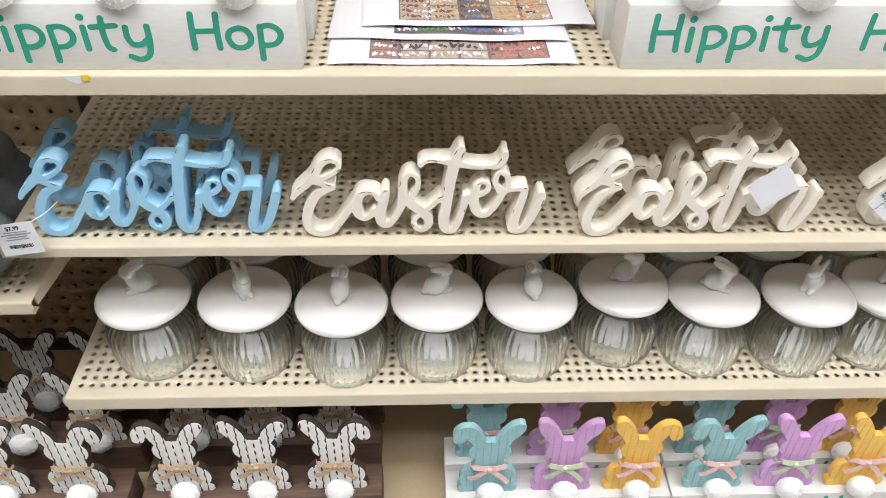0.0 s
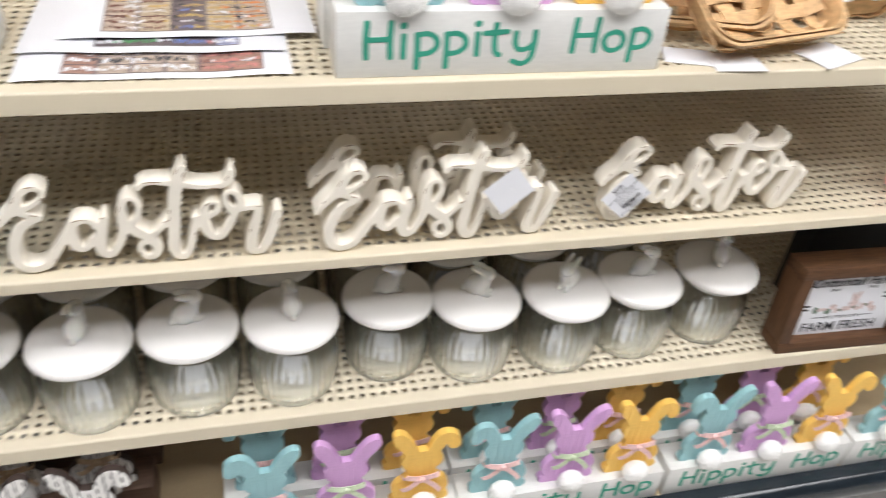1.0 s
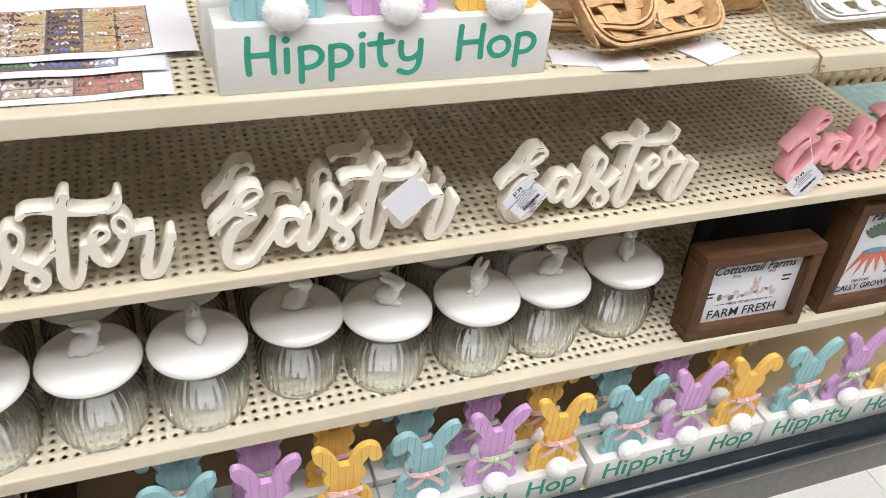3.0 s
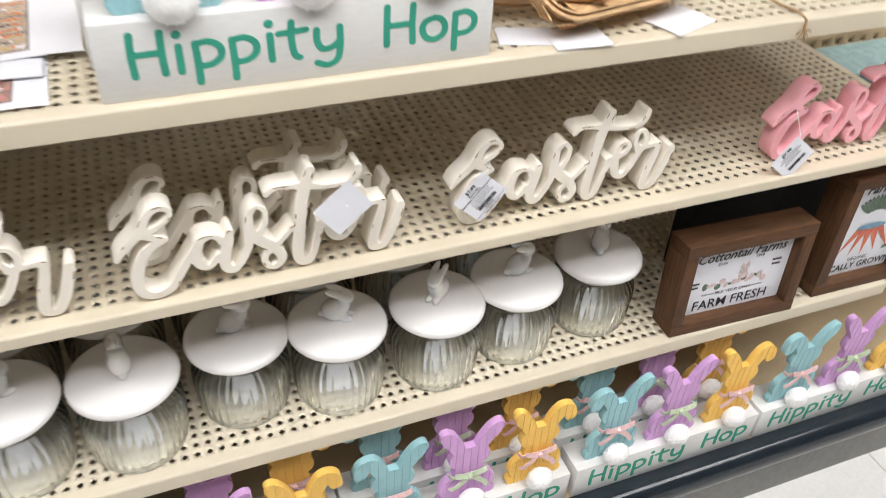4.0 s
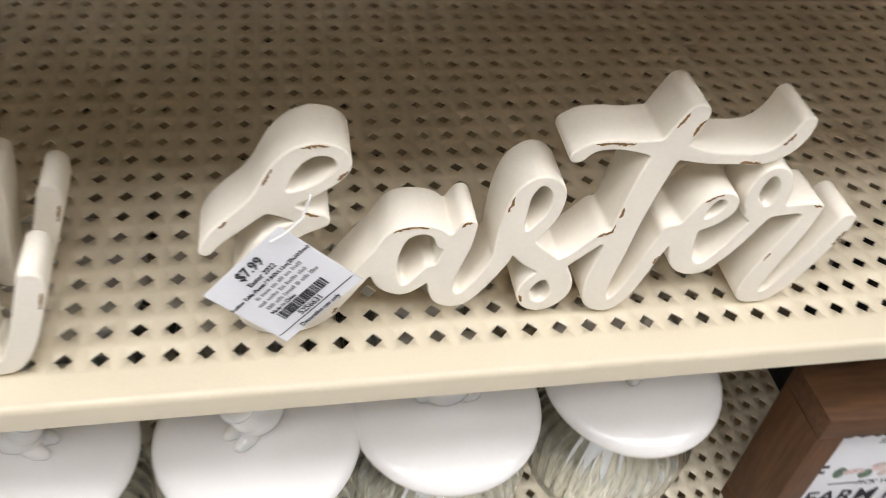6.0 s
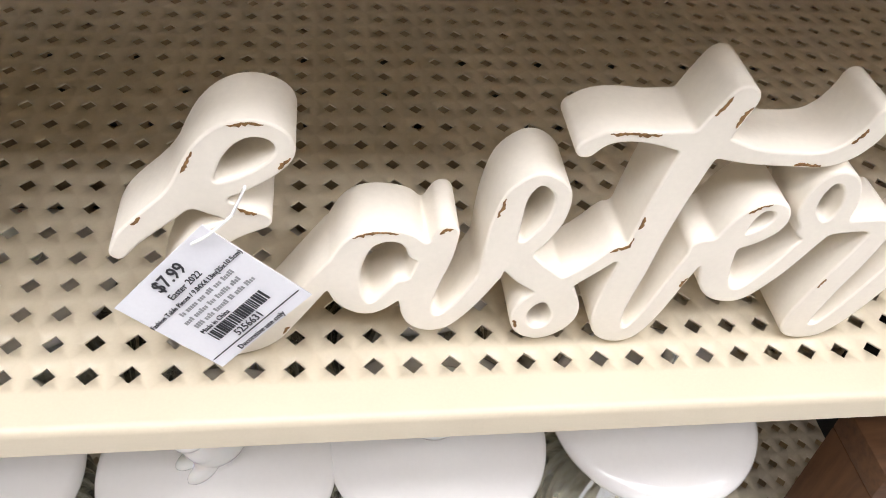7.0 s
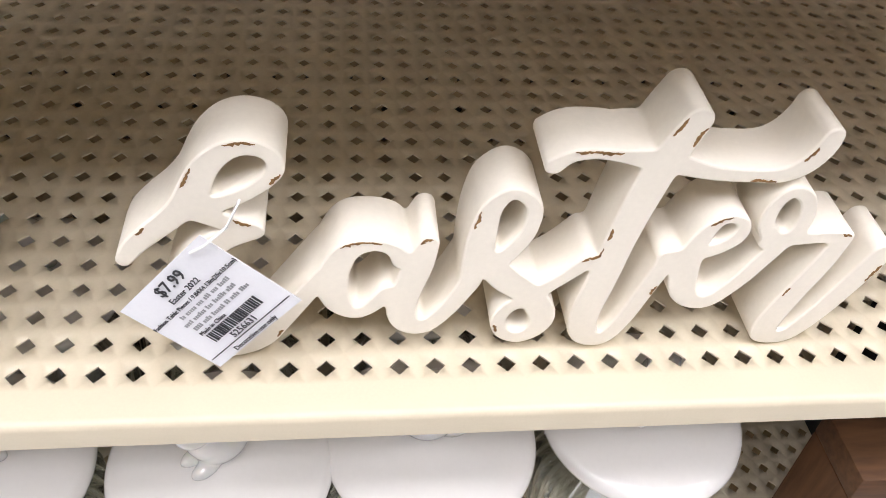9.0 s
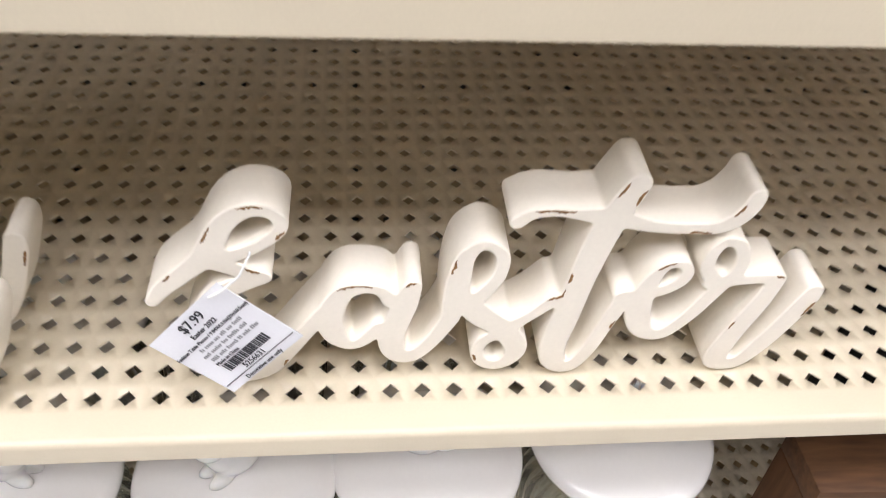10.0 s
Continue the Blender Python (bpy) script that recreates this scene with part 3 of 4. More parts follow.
def price_tag(corner, along, down, lines="full", label="white paper price tag with barcode hanging on a string", cord=None):
    """A card whose top edge starts at corner and runs along; down leads to its lower edge."""
    o, u, v = Vector(corner), Vector(along).normalized(), Vector(down)
    v = (v - u * v.dot(u)).normalized()
    n = u.cross(v)
    m = Matrix((( u.x, n.x, -v.x, o.x), (u.y, n.y, -v.y, o.y), (u.z, n.z, -v.z, o.z), (0, 0, 0, 1)))
    tag = thing("price_tag", label, "price tag", "price tags", m)
    bm = one_box(0, TAGW, 0, 0.0004, -TAGH, 0)
    bmesh.ops.subdivide_edges(bm, edges=[e for e in bm.edges if abs(e.verts[0].co.x - e.verts[1].co.x) > 0.01], cuts=6)
    for vert in bm.verts:
        vert.co.y += 0.0002 * math.sin(vert.co.x / TAGW * math.pi)
    part("card", bm, M_CARD, tag)
    put = lambda me, x, z, nm="lettering": part(nm, me, parent=tag, m=Matrix.Translation((x, -0.0002, z)))
    if lines == "full":
        put(lettering("$7.99", 0.0056, M_INK, bold=0.00005), 0.020, -0.0060)
        put(lettering("Easter 2022", 0.0029, M_INK), 0.0205, -0.0098)
        put(lettering("Fashion Table Pieces / 9.84X4.13in(25x10.5cm)", 0.00215, M_INK), 0.0205, -0.0127)
        for x0, x1, z in ((0.010, 0.031, -0.0155), (0.008, 0.033, -0.0183), (0.009, 0.032, -0.0211)):
            bm = bmesh.new()
            x = x0
            while x < x1:
                for _ in range(rnd_t.randint(2, 6)):
                    box(bm, x, x + 0.00055, -0.0001, 0.0001, z, z + rnd_t.choice((0.0011, 0.0015)))
                    x += 0.00095
                x += 0.0008
            tagged(part("print", bm, M_GREYINK, tag, m=Matrix.Translation((0, -0.0001, 0))), kind="stuff")
        put(lettering("Made in China", 0.00215, M_INK), 0.0145, -0.0236)
        put(lettering("5256631", 0.0034, M_INK), 0.0205, -0.0312)
        put(lettering("Decorative use only", 0.0025, M_INK), 0.0205, -0.0352)
        part("rule", one_box(0.001, TAGW - 0.001, -0.0001, 0.0001, -0.0323, -0.03205), M_INK, tag, m=Matrix.Translation((0, -0.0001, 0)))
    elif lines == "small":
        put(lettering("$7.99", 0.0062, M_INK, bold=0.00012), 0.020, -0.0075)
        for z, x0, x1 in ((-0.0105, 0.009, 0.033), (-0.0132, 0.006, 0.036), (-0.0160, 0.011, 0.031), (-0.0188, 0.009, 0.032)):
            part("print", one_box(x0, x1, -0.0001, 0.0001, z, z + 0.0011), M_GREYINK, tag, m=Matrix.Translation((0, -0.0001, 0)))
    if lines in ("full", "small"):
        bm, rnd, x = bmesh.new(), random.Random(3), 0.009
        while x < 0.033:
            w = rnd.choice((0.0003, 0.0004, 0.0007))
            box(bm, x, x + w, -0.0001, 0.0001, -0.0283, -0.0243)
            x += w + rnd.choice((0.0003, 0.0004, 0.0006))
        tagged(part("barcode", bm, M_INK, tag, "black barcode stripes", m=Matrix.Translation((0, -0.0001, 0))), kind="stuff")
    if cord:
        inv = m.inverted()
        part("string", tube([inv @ Vector(p) for p in cord], 0.00045), M_STRING, tag, "thin white nylon string")
    return tag


price_tag((-0.0475, -0.0045, 0.0375), (0.0275, 0.001, 0.0315), (0.026, -0.004, -0.024), "full",
          cord=[(-0.0235, -0.0055, 0.0635), (-0.019, -0.006, 0.067), (-0.013, -0.003, 0.071), (-0.010, 0.004, 0.074), (-0.008, 0.012, 0.078)])
price_tag((-0.1835, -0.019, 0.068), (0.031, 0.003, 0.024), (0.015, -0.002, -0.038), "blank", "blank white paper tag hanging face down on the sign",
          cord=[(-0.154, -0.018, 0.068), (-0.146, -0.015, 0.066), (-0.139, 0.0, 0.058)])
price_tag((0.322, -0.014, 0.016), (0.024, 0.001, 0.030), (0.028, -0.004, -0.024), "small", cord=[(0.350, -0.014, 0.047), (0.353, -0.004, 0.056), (0.358, 0.012, 0.068)])
price_tag((-0.912, -0.024, 0.030), (0.040, 0.0, 0.006), (0.006, -0.003, -0.036), "small", cord=[(-0.874, -0.022, 0.033), (-0.862, -0.012, 0.036), (-0.848, -0.006, 0.047)])

# ---- lidded glass jars ----
OUT = [(0.0, 0.0022), (0.034, 0.0020), (0.0385, 0.0), (0.0425, 0.0008), (0.0465, 0.0045), (0.0488, 0.011), (0.0508, 0.028), (0.0520, 0.046), (0.0522, 0.058), (0.0508, 0.066), (0.0475, 0.073), (0.0430, 0.0785), (0.0400, 0.082), (0.0395, 0.090), (0.0405, 0.092)]
INN = [(0.0375, 0.092), (0.0370, 0.083), (0.0400, 0.0775), (0.0448, 0.0715), (0.0482, 0.065), (0.0496, 0.057), (0.0494, 0.046), (0.0482, 0.028), (0.0462, 0.013), (0.0432, 0.0085), (0.038, 0.0065), (0.0, 0.0062)]
FLUTES = 38


def flute(z, a):
    return 0.0011 * abs(math.cos(FLUTES / 2 * a)) * max(0.0, min(1.0, (z - 0.004) / 0.008)) * max(0.0, min(1.0, (0.083 - z) / 0.006))


def jar_profile(P):
    out = []
    for (r0, z0), (r1, z1) in zip(P, P[1:]):
        for k in range(2):
            out.append((r0 + (r1 - r0) * k / 2, z0 + (z1 - z0) * k / 2))
    return out + [P[-1]]


SLIM = Matrix.Diagonal((0.975, 0.975, 1.0, 1.0))
bm = lathe(jar_profile(OUT) + jar_profile(INN), FLUTES * 8)
bm.verts.index_update()
outer = 1 + (len(jar_profile(OUT)) - 1) * FLUTES * 8
for v in bm.verts:
    if 0 < v.index < outer:
        r = math.hypot(v.co.x, v.co.y)
        k = (r + flute(v.co.z, math.atan2(v.co.y, v.co.x))) / r
        v.co.x, v.co.y = v.co.x * k, v.co.y * k
bmesh.ops.recalc_face_normals(bm, faces=bm.faces)
JAR_GLASS = mesh_of(bm, M_GLASS, 60)
LID = mesh_of(lathe([(0, 0.088), (0.034, 0.088), (0.037, 0.0905), (0.039, 0.094), (0.046, 0.0945), (0.0525, 0.0958), (0.0548, 0.0985), (0.0553, 0.1015), (0.0543, 0.1045), (0.0515, 0.1068), (0.045, 0.1088), (0.030, 0.1105), (0.015, 0.1118), (0, 0.112)], 72), M_CERAMIC, 50)
SEAL = mesh_of(lathe([(0.036, 0.083), (0.0385, 0.0832), (0.0390, 0.0855), (0.0385, 0.0878), (0.036, 0.088)], 48), M_STRING, 50)


for me_ in (JAR_GLASS, LID, SEAL):
    me_.transform(SLIM)


def blob_figure(balls, material, voxel=0.0011):
    """Rounded lumps melted into one glazed figure: (centre, radii, turn about y)."""
    bm = bmesh.new()
    for c, r, turn in balls:
        bmesh.ops.create_uvsphere(bm, u_segments=20, v_segments=12, radius=1, matrix=Matrix.Translation(c) @ Matrix.Rotation(radians(turn), 4, "Y") @ Matrix.Diagonal((*r, 1)))
    ob = new("tmp", mesh_of(bm, material))
    mod = ob.modifiers.new("melt", "REMESH")
    mod.mode, mod.voxel_size, mod.use_smooth_shade = "VOXEL", voxel, True
    mod = ob.modifiers.new("soft", "SMOOTH")
    mod.factor, mod.iterations = 0.5, 6
    me = bpy.data.meshes.new_from_object(ob.evaluated_get(bpy.context.evaluated_depsgraph_get()))
    bpy.data.objects.remove(ob)
    me.polygons.foreach_set("use_smooth", [True] * len(me.polygons))
    me.materials.clear()
    me.materials.append(material)
    return me


KNOB = blob_figure([((-0.002, 0, 0.0125), (0.0145, 0.0115, 0.0135), 0), ((0.005, 0, 0.018), (0.0095, 0.0095, 0.014), 18), ((0.0095, 0, 0.031), (0.0098, 0.0085, 0.0085), 10), ((0.0, 0.0048, 0.0375), (0.0120, 0.0034, 0.0046), 20), ((0.0, -0.0048, 0.0375), (0.0120, 0.0034, 0.0046), 20), ((-0.0155, 0, 0.007), (0.0045, 0.0045, 0.0045), 0), ((0.010, 0.0045, 0.0035), (0.008, 0.0042, 0.004), 0), ((0.010, -0.0045, 0.0035), (0.008, 0.0042, 0.004), 0)], M_CLEARLID)
bm = bmesh.new()
rows = []
for k in range(9):
    a = -0.5 + k / 8
    rows.append([bm.verts.new((0.036 * a, -0.010 + 0.010 * a * a + 0.0006 * q + 0.25 * (z - 0.012), z)) for q in (0, 1) for z in ((0.0075, 0.043) if q == 0 else (0.043, 0.0075))])
for a, b in zip(rows, rows[1:]):
    for k in range(4):
        bm.faces.new((a[k], a[(k + 1) % 4], b[(k + 1) % 4], b[k]))
bm.faces.new(rows[0][::-1])
bm.faces.new(rows[-1])
LEAFLET = mesh_of(bm, M_CARD, 40)


def make_jar():
    jar = thing("glass_jar", "ribbed clear glass jar with white ceramic rabbit-knobbed lid on the shelf", "jar", "lidded glass jars")
    g = part("body", JAR_GLASS, parent=jar, label="clear fluted glass body")
    g.visible_shadow = False
    part("leaflet", LEAFLET, parent=jar, label="white paper leaflet inside the glass")
    part("seal", SEAL, parent=jar, label="clear rubber sealing ring")
    lid = part("lid", LID, parent=jar, label="white glazed ceramic lid")
    part("knob", KNOB, parent=lid, label="translucent white rabbit-shaped knob", m=pose(0, 0, 0.1105))
    return jar


jar_0 = make_jar()
JR = 0.054
jar_0.matrix_basis = pose(-0.818, -0.008 + JR, ZC, 0, 0, 200)
rnd = random.Random(4)
for x, y, a in ((-0.706, -0.013, -60), (-0.594, -0.023, 80), (-0.484, -0.016, 20), (-0.374, -0.018, 95), (-0.261, 0.003, 10), (-0.158, -0.014, -20), (-0.045, -0.016, -140), (0.057, -0.007, 10), (0.170, 0.003, 60)):
    jar = copy_thing(jar_0, pose(x + 0.005, y + JR, ZC, 0, 0, a))
    for c in jar.children:
        if c.name.startswith("leaflet"):
            c.rotation_euler.z = radians(-a + rnd.uniform(-35, 35))
for c in jar_0.children:
    if c.name.startswith("leaflet"):
        c.rotation_euler.z = radians(-190)
for x, y, a in ((-0.815, 0.150, 40), (-0.705, 0.158, 100), (-0.600, 0.150, 10), (-0.488, 0.152, 150), (-0.378, 0.150, 70), (-0.266, 0.165, 220), (-0.158, 0.156, 5), (-0.048, 0.156, 300), (0.060, 0.165, 33)):
    copy_thing(jar_0, pose(x, y, ZC, 0, 0, a))

# ---- blocks with three plank rabbits ----
def ellipse_stroke(x, z, r):
    return [(x, z, r), (x + 0.0001, z, r)]


def rabbit_strokes(kind):
    mm = lambda *a: [(a[i] / 1000, a[i + 1] / 1000, a[i + 2] / 1000) for i in range(0, len(a), 3)]
    base = [mm(-31, 8, 8, -24, 8, 8), mm(31, 8, 8, 24, 8, 8), mm(-14, 30, 23, 0, 37, 24, 14, 30, 23), mm(-15, 14, 14, 15, 14, 14), mm(0, 58, 19.5, 0, 68, 18.5), mm(-7, 85, 19.5, 7, 85, 19.5)]
    up_l, up_r = mm(-13, 98, 8, -19, 112, 9.5, -28, 127, 10, -32, 134, 7.5), mm(13, 98, 8, 20, 112, 9.5, 30, 126, 10, 35, 132, 7.5)
    flop_l, flop_r = mm(-13, 98, 8, -18, 112, 9.5, -27, 124, 10, -36, 121, 9, -39, 110, 8), mm(13, 98, 8, 18, 112, 9.5, 27, 124, 10, 36, 121, 9, 39, 110, 8)
    return base + {"left": [flop_l, up_r], "up": [up_l, up_r], "right": [up_l, flop_r]}[kind]


def rabbit_mesh(kind, front, back, grow=0.0, gap_half=0.00035):
    xs, zs, D = field_of(rabbit_strokes(kind), 0.0006)
    D[:, zs < 0.0] = np.maximum(D[:, zs < 0.0], 0.001)
    gap = np.abs(((xs + 0.1 + 0.0048) % 0.0096) - 0.0048) - 0.0048
    worn = gap_half * (1 + (np.sin(zs * 420)[None, :] * np.sin(xs * 900 + 1)[:, None] if grow else 0.0))
    planks = contours(xs, zs, np.maximum(D, gap[:, None] + worn), 1)
    a = slab(planks, 0.0035, 0.0004, front, 1)
    xs, zs, D2 = field_of(rabbit_strokes(kind), 0.0011)
    D2 = D2 - grow
    D2[:, zs < 0.0] = np.maximum(D2[:, zs < 0.0], 0.001)
    b = slab(contours(xs, zs, D2), 0.009, 0.0008, back, 1)
    bm = bmesh.new()
    bm.from_mesh(a)
    n = len(bm.faces)
    b.transform(Matrix.Translation((0, 0.0009, 0)))
    bm.from_mesh(b)
    bm.faces.ensure_lookup_table()
    for f in bm.faces[n:]:
        f.material_index = 1
    me = mesh_of(bm, front, 40)
    me.materials.append(back)
    return me


def pompon_mesh():
    bm = bmesh.new()
    bmesh.ops.create_icosphere(bm, subdivisions=4, radius=0.0126)
    for v in bm.verts:
        v.co *= 1 + 0.07 * noise.noise(v.co * 420) + 0.05 * noise.noise(v.co * 1300)
    r = random.Random(2)
    for _ in range(700):
        d = Vector((r.gauss(0, 1), r.gauss(0, 1), r.gauss(0, 1))).normalized()
        u = d.orthogonal().normalized()
        w = d.cross(u)
        root = [bm.verts.new(d * 0.0105 + 0.0006 * (math.cos(k * 2.1) * u + math.sin(k * 2.1) * w)) for k in range(3)]
        tip = bm.verts.new(d * (0.0126 + r.uniform(0, 0.0019)) + Vector((r.uniform(-1, 1), r.uniform(-1, 1), r.uniform(-1.3, 0.7))) * 0.0012)
        for k in range(3):
            bm.faces.new((root[k], root[(k + 1) % 3], tip))
    bmesh.ops.scale(bm, vec=(1.12, 0.8, 1.0), verts=bm.verts)
    return mesh_of(bm, M_POM, 80)


POMPON = pompon_mesh()


def bow_parts(parent, material, sag=0.0):
    """A ribbon round the neck, tied in front: band, two loops, two tails and the knot."""
    z0 = 0.0555
    part("ribbon_band", band([(-0.0245, 0.005, z0 - sag), (-0.0232, -0.0012, z0 - sag), (-0.012, -0.0022, z0), (0.012, -0.0022, z0), (0.0232, -0.0012, z0 + sag), (0.0245, 0.005, z0 + sag)], (0, 0, 1), 0.0027, 0.0008), material, parent)
    for s in (-1, 1):
        loop = [(s * x * 1.35, y, z0 + z * 2.3) for x, y, z in ((0.001, -0.005, 0), (0.006, -0.0085, 0.003), (0.012, -0.0095, 0.0045), (0.0155, -0.008, 0.0045), (0.0145, -0.0055, 0.003), (0.008, -0.0048, 0.001), (0.001, -0.0045, 0))]
        part("ribbon_loop", band(loop, (0, 0.25, 1), 0.0038, 0.0007), material, parent)
        tail = [(s * x * 1.35, y, z0 + z * 1.75) for x, y, z in ((0.001, -0.0052, 0), (0.007, -0.0066, -0.004), (0.013, -0.0062, -0.009), (0.019, -0.0054, -0.0135 - 0.003 * s))]
        part("ribbon_tail", band(tail, (0.45 * s, 0.1, 0.8), 0.0036, 0.0007), material, parent)
    part("knot", one_box(-0.0034, 0.0034, -0.0088, -0.0038, z0 - 0.0038, z0 + 0.0038, bevel=0.0018), material, parent)


# rounded hand lettering for the blocks
LW = 0.0027
LETTERS = [
    [brush([31, 53, 30, 35, 30.5, 18], LW), brush([51, 53, 50.5, 35, 51, 18], LW), brush([31, 36, 50, 36.5], LW)],
    [brush([62, 40, 62, 18], LW), brush([61.5, 49.5, 61.8, 50], 0.0033)],
    [brush([73.5, 41, 74, 25, 74, 7], LW), brush([74, 40.5, 83, 41.5, 90, 36.5, 90.5, 28, 84, 22, 75, 21], LW)],
    [brush([99, 41, 99.5, 25, 99.5, 7], LW), brush([99.5, 40.5, 108, 41.5, 115, 36.5, 115.5, 28, 109, 22, 100, 21], LW)],
    [brush([126, 41, 126.5, 19], LW), brush([125.5, 50.5, 125.8, 51], 0.0033)],
    [brush([142, 50, 141.5, 34, 143.5, 21, 147, 18.5], LW), brush([132.5, 41, 152.5, 42.5], LW)],
    [brush([160.5, 41, 160.5, 31, 164, 24, 171, 24, 177, 29], LW), brush([178, 42, 178, 25, 175.5, 13, 168, 8.5, 160, 11.5], LW)],
    [brush([215, 54, 214.5, 36, 214.5, 20], LW), brush([235.5, 54, 235, 36, 235.5, 20], LW), brush([215, 37, 235, 37.5], LW)],
    [brush([253, 40.5, 245.5, 37, 243.5, 29.5, 247.5, 22, 254.5, 20.5, 261, 25, 262, 32.5, 258.5, 38.5, 253, 40.5], LW)],
    [brush([270.5, 42, 270.5, 26, 270.5, 9], LW), brush([271, 41.5, 279, 43, 286, 38, 286.5, 30, 281, 24, 271.5, 23], LW)],
]
LETTER_MESH = []
for strokes in LETTERS:
    me_ = slab(contours(*field_of(strokes, 0.0006)), 0.0010, 0.0002, M_GREEN, 0)
    me_.transform(Matrix.Translation((-0.0055, 0, 0.0024)) @ Matrix.Diagonal((1, 1, 0.88, 1)))
    LETTER_MESH.append(me_)
BLOCK = mesh_of(one_box(0, 0.297, 0, 0.046, 0, 0.0585, bevel=0.0012), M_BOX, 40)
BLOCK_BROWN = mesh_of(one_box(0, 0.312, 0, 0.05, 0, 0.0585, bevel=0.002), M_RUSTIC, 40)
RAB = {"teal": rabbit_mesh("left", M_TEAL, M_TEAL), "orchid": rabbit_mesh("up", M_PURPLE, M_PURPLE), "marigold": rabbit_mesh("right", M_YELLOW, M_YELLOW)}
RABW = [rabbit_mesh(k, M_WASH, M_DARKEDGE, 0.0012, 0.0008) for k in ("left", "up", "right")]


rnd_bow = random.Random(21)


def rabbit_block(m, lettered=True):
    blk = thing("rabbit_block", "white lettered wooden block with teal, orchid and marigold plank rabbits", "table decoration", "lettered rabbit blocks", m)
    part("block", BLOCK, parent=blk, label="white-washed wooden block")
    if lettered:
        for me in LETTER_MESH:
            part("letter", me, parent=blk, m=Matrix.Translation((0, -0.0004, 0)), label="")
    for x, colour, rib in ((0.054, "teal", M_RIB_PINK), (0.151, "orchid", M_RIB_GREEN), (0.246, "marigold", M_RIB_PINK)):
        r = part("rabbit", RAB[colour], parent=blk, label=colour + " painted plank rabbit cut-out", m=pose(x, 0.012, 0.0585))
        bow_parts(r, rib, rnd_bow.uniform(-0.003, 0.003))
        part("pompon", POMPON, parent=r, label="white yarn pompon tail", m=pose(0.003, -0.011, 0.0115) @ Matrix.Scale(1.27, 4))
    return blk


def brown_block(m):
    blk = thing("rabbit_block", "dark brown wooden block with three whitewashed plank rabbits", "table decoration", "brown rabbit blocks", m)
    part("block", BLOCK_BROWN, parent=blk, label="rustic brown wooden block")
    for k, x in enumerate((0.056, 0.155, 0.254)):
        r = part("rabbit", RABW[k], parent=blk, label="whitewashed plank rabbit with dark edges", m=pose(x, 0.012, 0.0585))
        bow_parts(r, M_BURLAP)
        part("pompon", POMPON, parent=r, label="white yarn pompon tail", m=pose(0.003, -0.011, 0.0115) @ Matrix.Scale(1.27, 4))
    return blk


first = rabbit_block(pose(-0.466, -0.047, ZD))
for x in (-0.167, 0.140, 0.443, 0.745):
    copy_thing(first, pose(x, -0.047, ZD))
for x in (-0.466, -0.165, 0.138):
    copy_thing(first, pose(x, 0.008, ZD))
copy_thing(first, pose(-0.325, -0.011, ZA))
copy_thing(first, pose(-0.896, -0.011, ZA))
copy_thing(first, pose(-0.330, 0.048, ZA))
copy_thing(first, pose(-0.892, 0.048, ZA))
brown = brown_block(pose(-0.862, -0.038, ZD))
for x, y, a in ((-1.192, -0.038, 0), (-0.866, 0.045, 0), (-1.196, 0.040, 1), (-1.19, 0.120, -1), (-0.864, 0.125, 0)):
    copy_thing(brown, pose(x, y, ZD, 0, 0, a))

# ---- framed farmhouse signs ----
def flat(name, verts, material, parent, y=-0.0003, label=""):
    bm = bmesh.new()
    f = bm.faces.new([bm.verts.new((x, y, z)) for x, z in verts])
    r = bmesh.ops.extrude_face_region(bm, geom=[f])
    for v in r["geom"]:
        if isinstance(v, bmesh.types.BMVert):
            v.co.y += 0.0002
    bmesh.ops.recalc_face_normals(bm, faces=bm.faces)
    return part(name, bm, material, parent, label)


def oval(x, z, a, b, turn=0.0, n=16):
    c, s = math.cos(turn), math.sin(turn)
    return [(x + a * math.cos(k / n * math.tau) * c - b * math.sin(k / n * math.tau) * s, z + a * math.cos(k / n * math.tau) * s + b * math.sin(k / n * math.tau) * c) for k in range(n)]


def framed_sign(w, h, d, m, label, border=0.017):
    fr = thing("framed_sign", label, "framed sign", "framed farmhouse signs", m)
    for nm, a, mt in (("frame_rail", (0, w, 0, d, 0, border), M_WOOD), ("frame_rail", (0, w, 0, d, h - border, h), M_WOOD), ("frame_stile", (0, border, 0.0004, d, border, h - border), M_WOODV), ("frame_stile", (w - border, w, 0.0004, d, border, h - border), M_WOODV)):
        part(nm, one_box(*a, bevel=0.0012), mt, fr)
    part("panel", one_box(border, w - border, 0.0155, 0.020, border, h - border), M_CARD, fr, "white printed panel")
    part("backing", one_box(0.004, w - 0.004, d - 0.005, d - 0.001, 0.004, h - 0.004), M_BLACK, fr)
    return fr


f1w, f1h, f1d = 0.187, 0.137, 0.040
f1 = framed_sign(f1w, f1h, f1d, pose(0.2555, -0.0145, ZC, -4, 0, -1.9), "walnut-framed white farm sign leaning on the jar shelf")
py = 0.0150
cx = f1w / 2


def put_text(fr, txt, size, x, z, material=M_INK, bold=0.0, shear=0.0, y=py):
    part("lettering", lettering(txt, size, material, bold=bold, shear=shear), parent=fr, m=Matrix.Translation((x, y, z)))


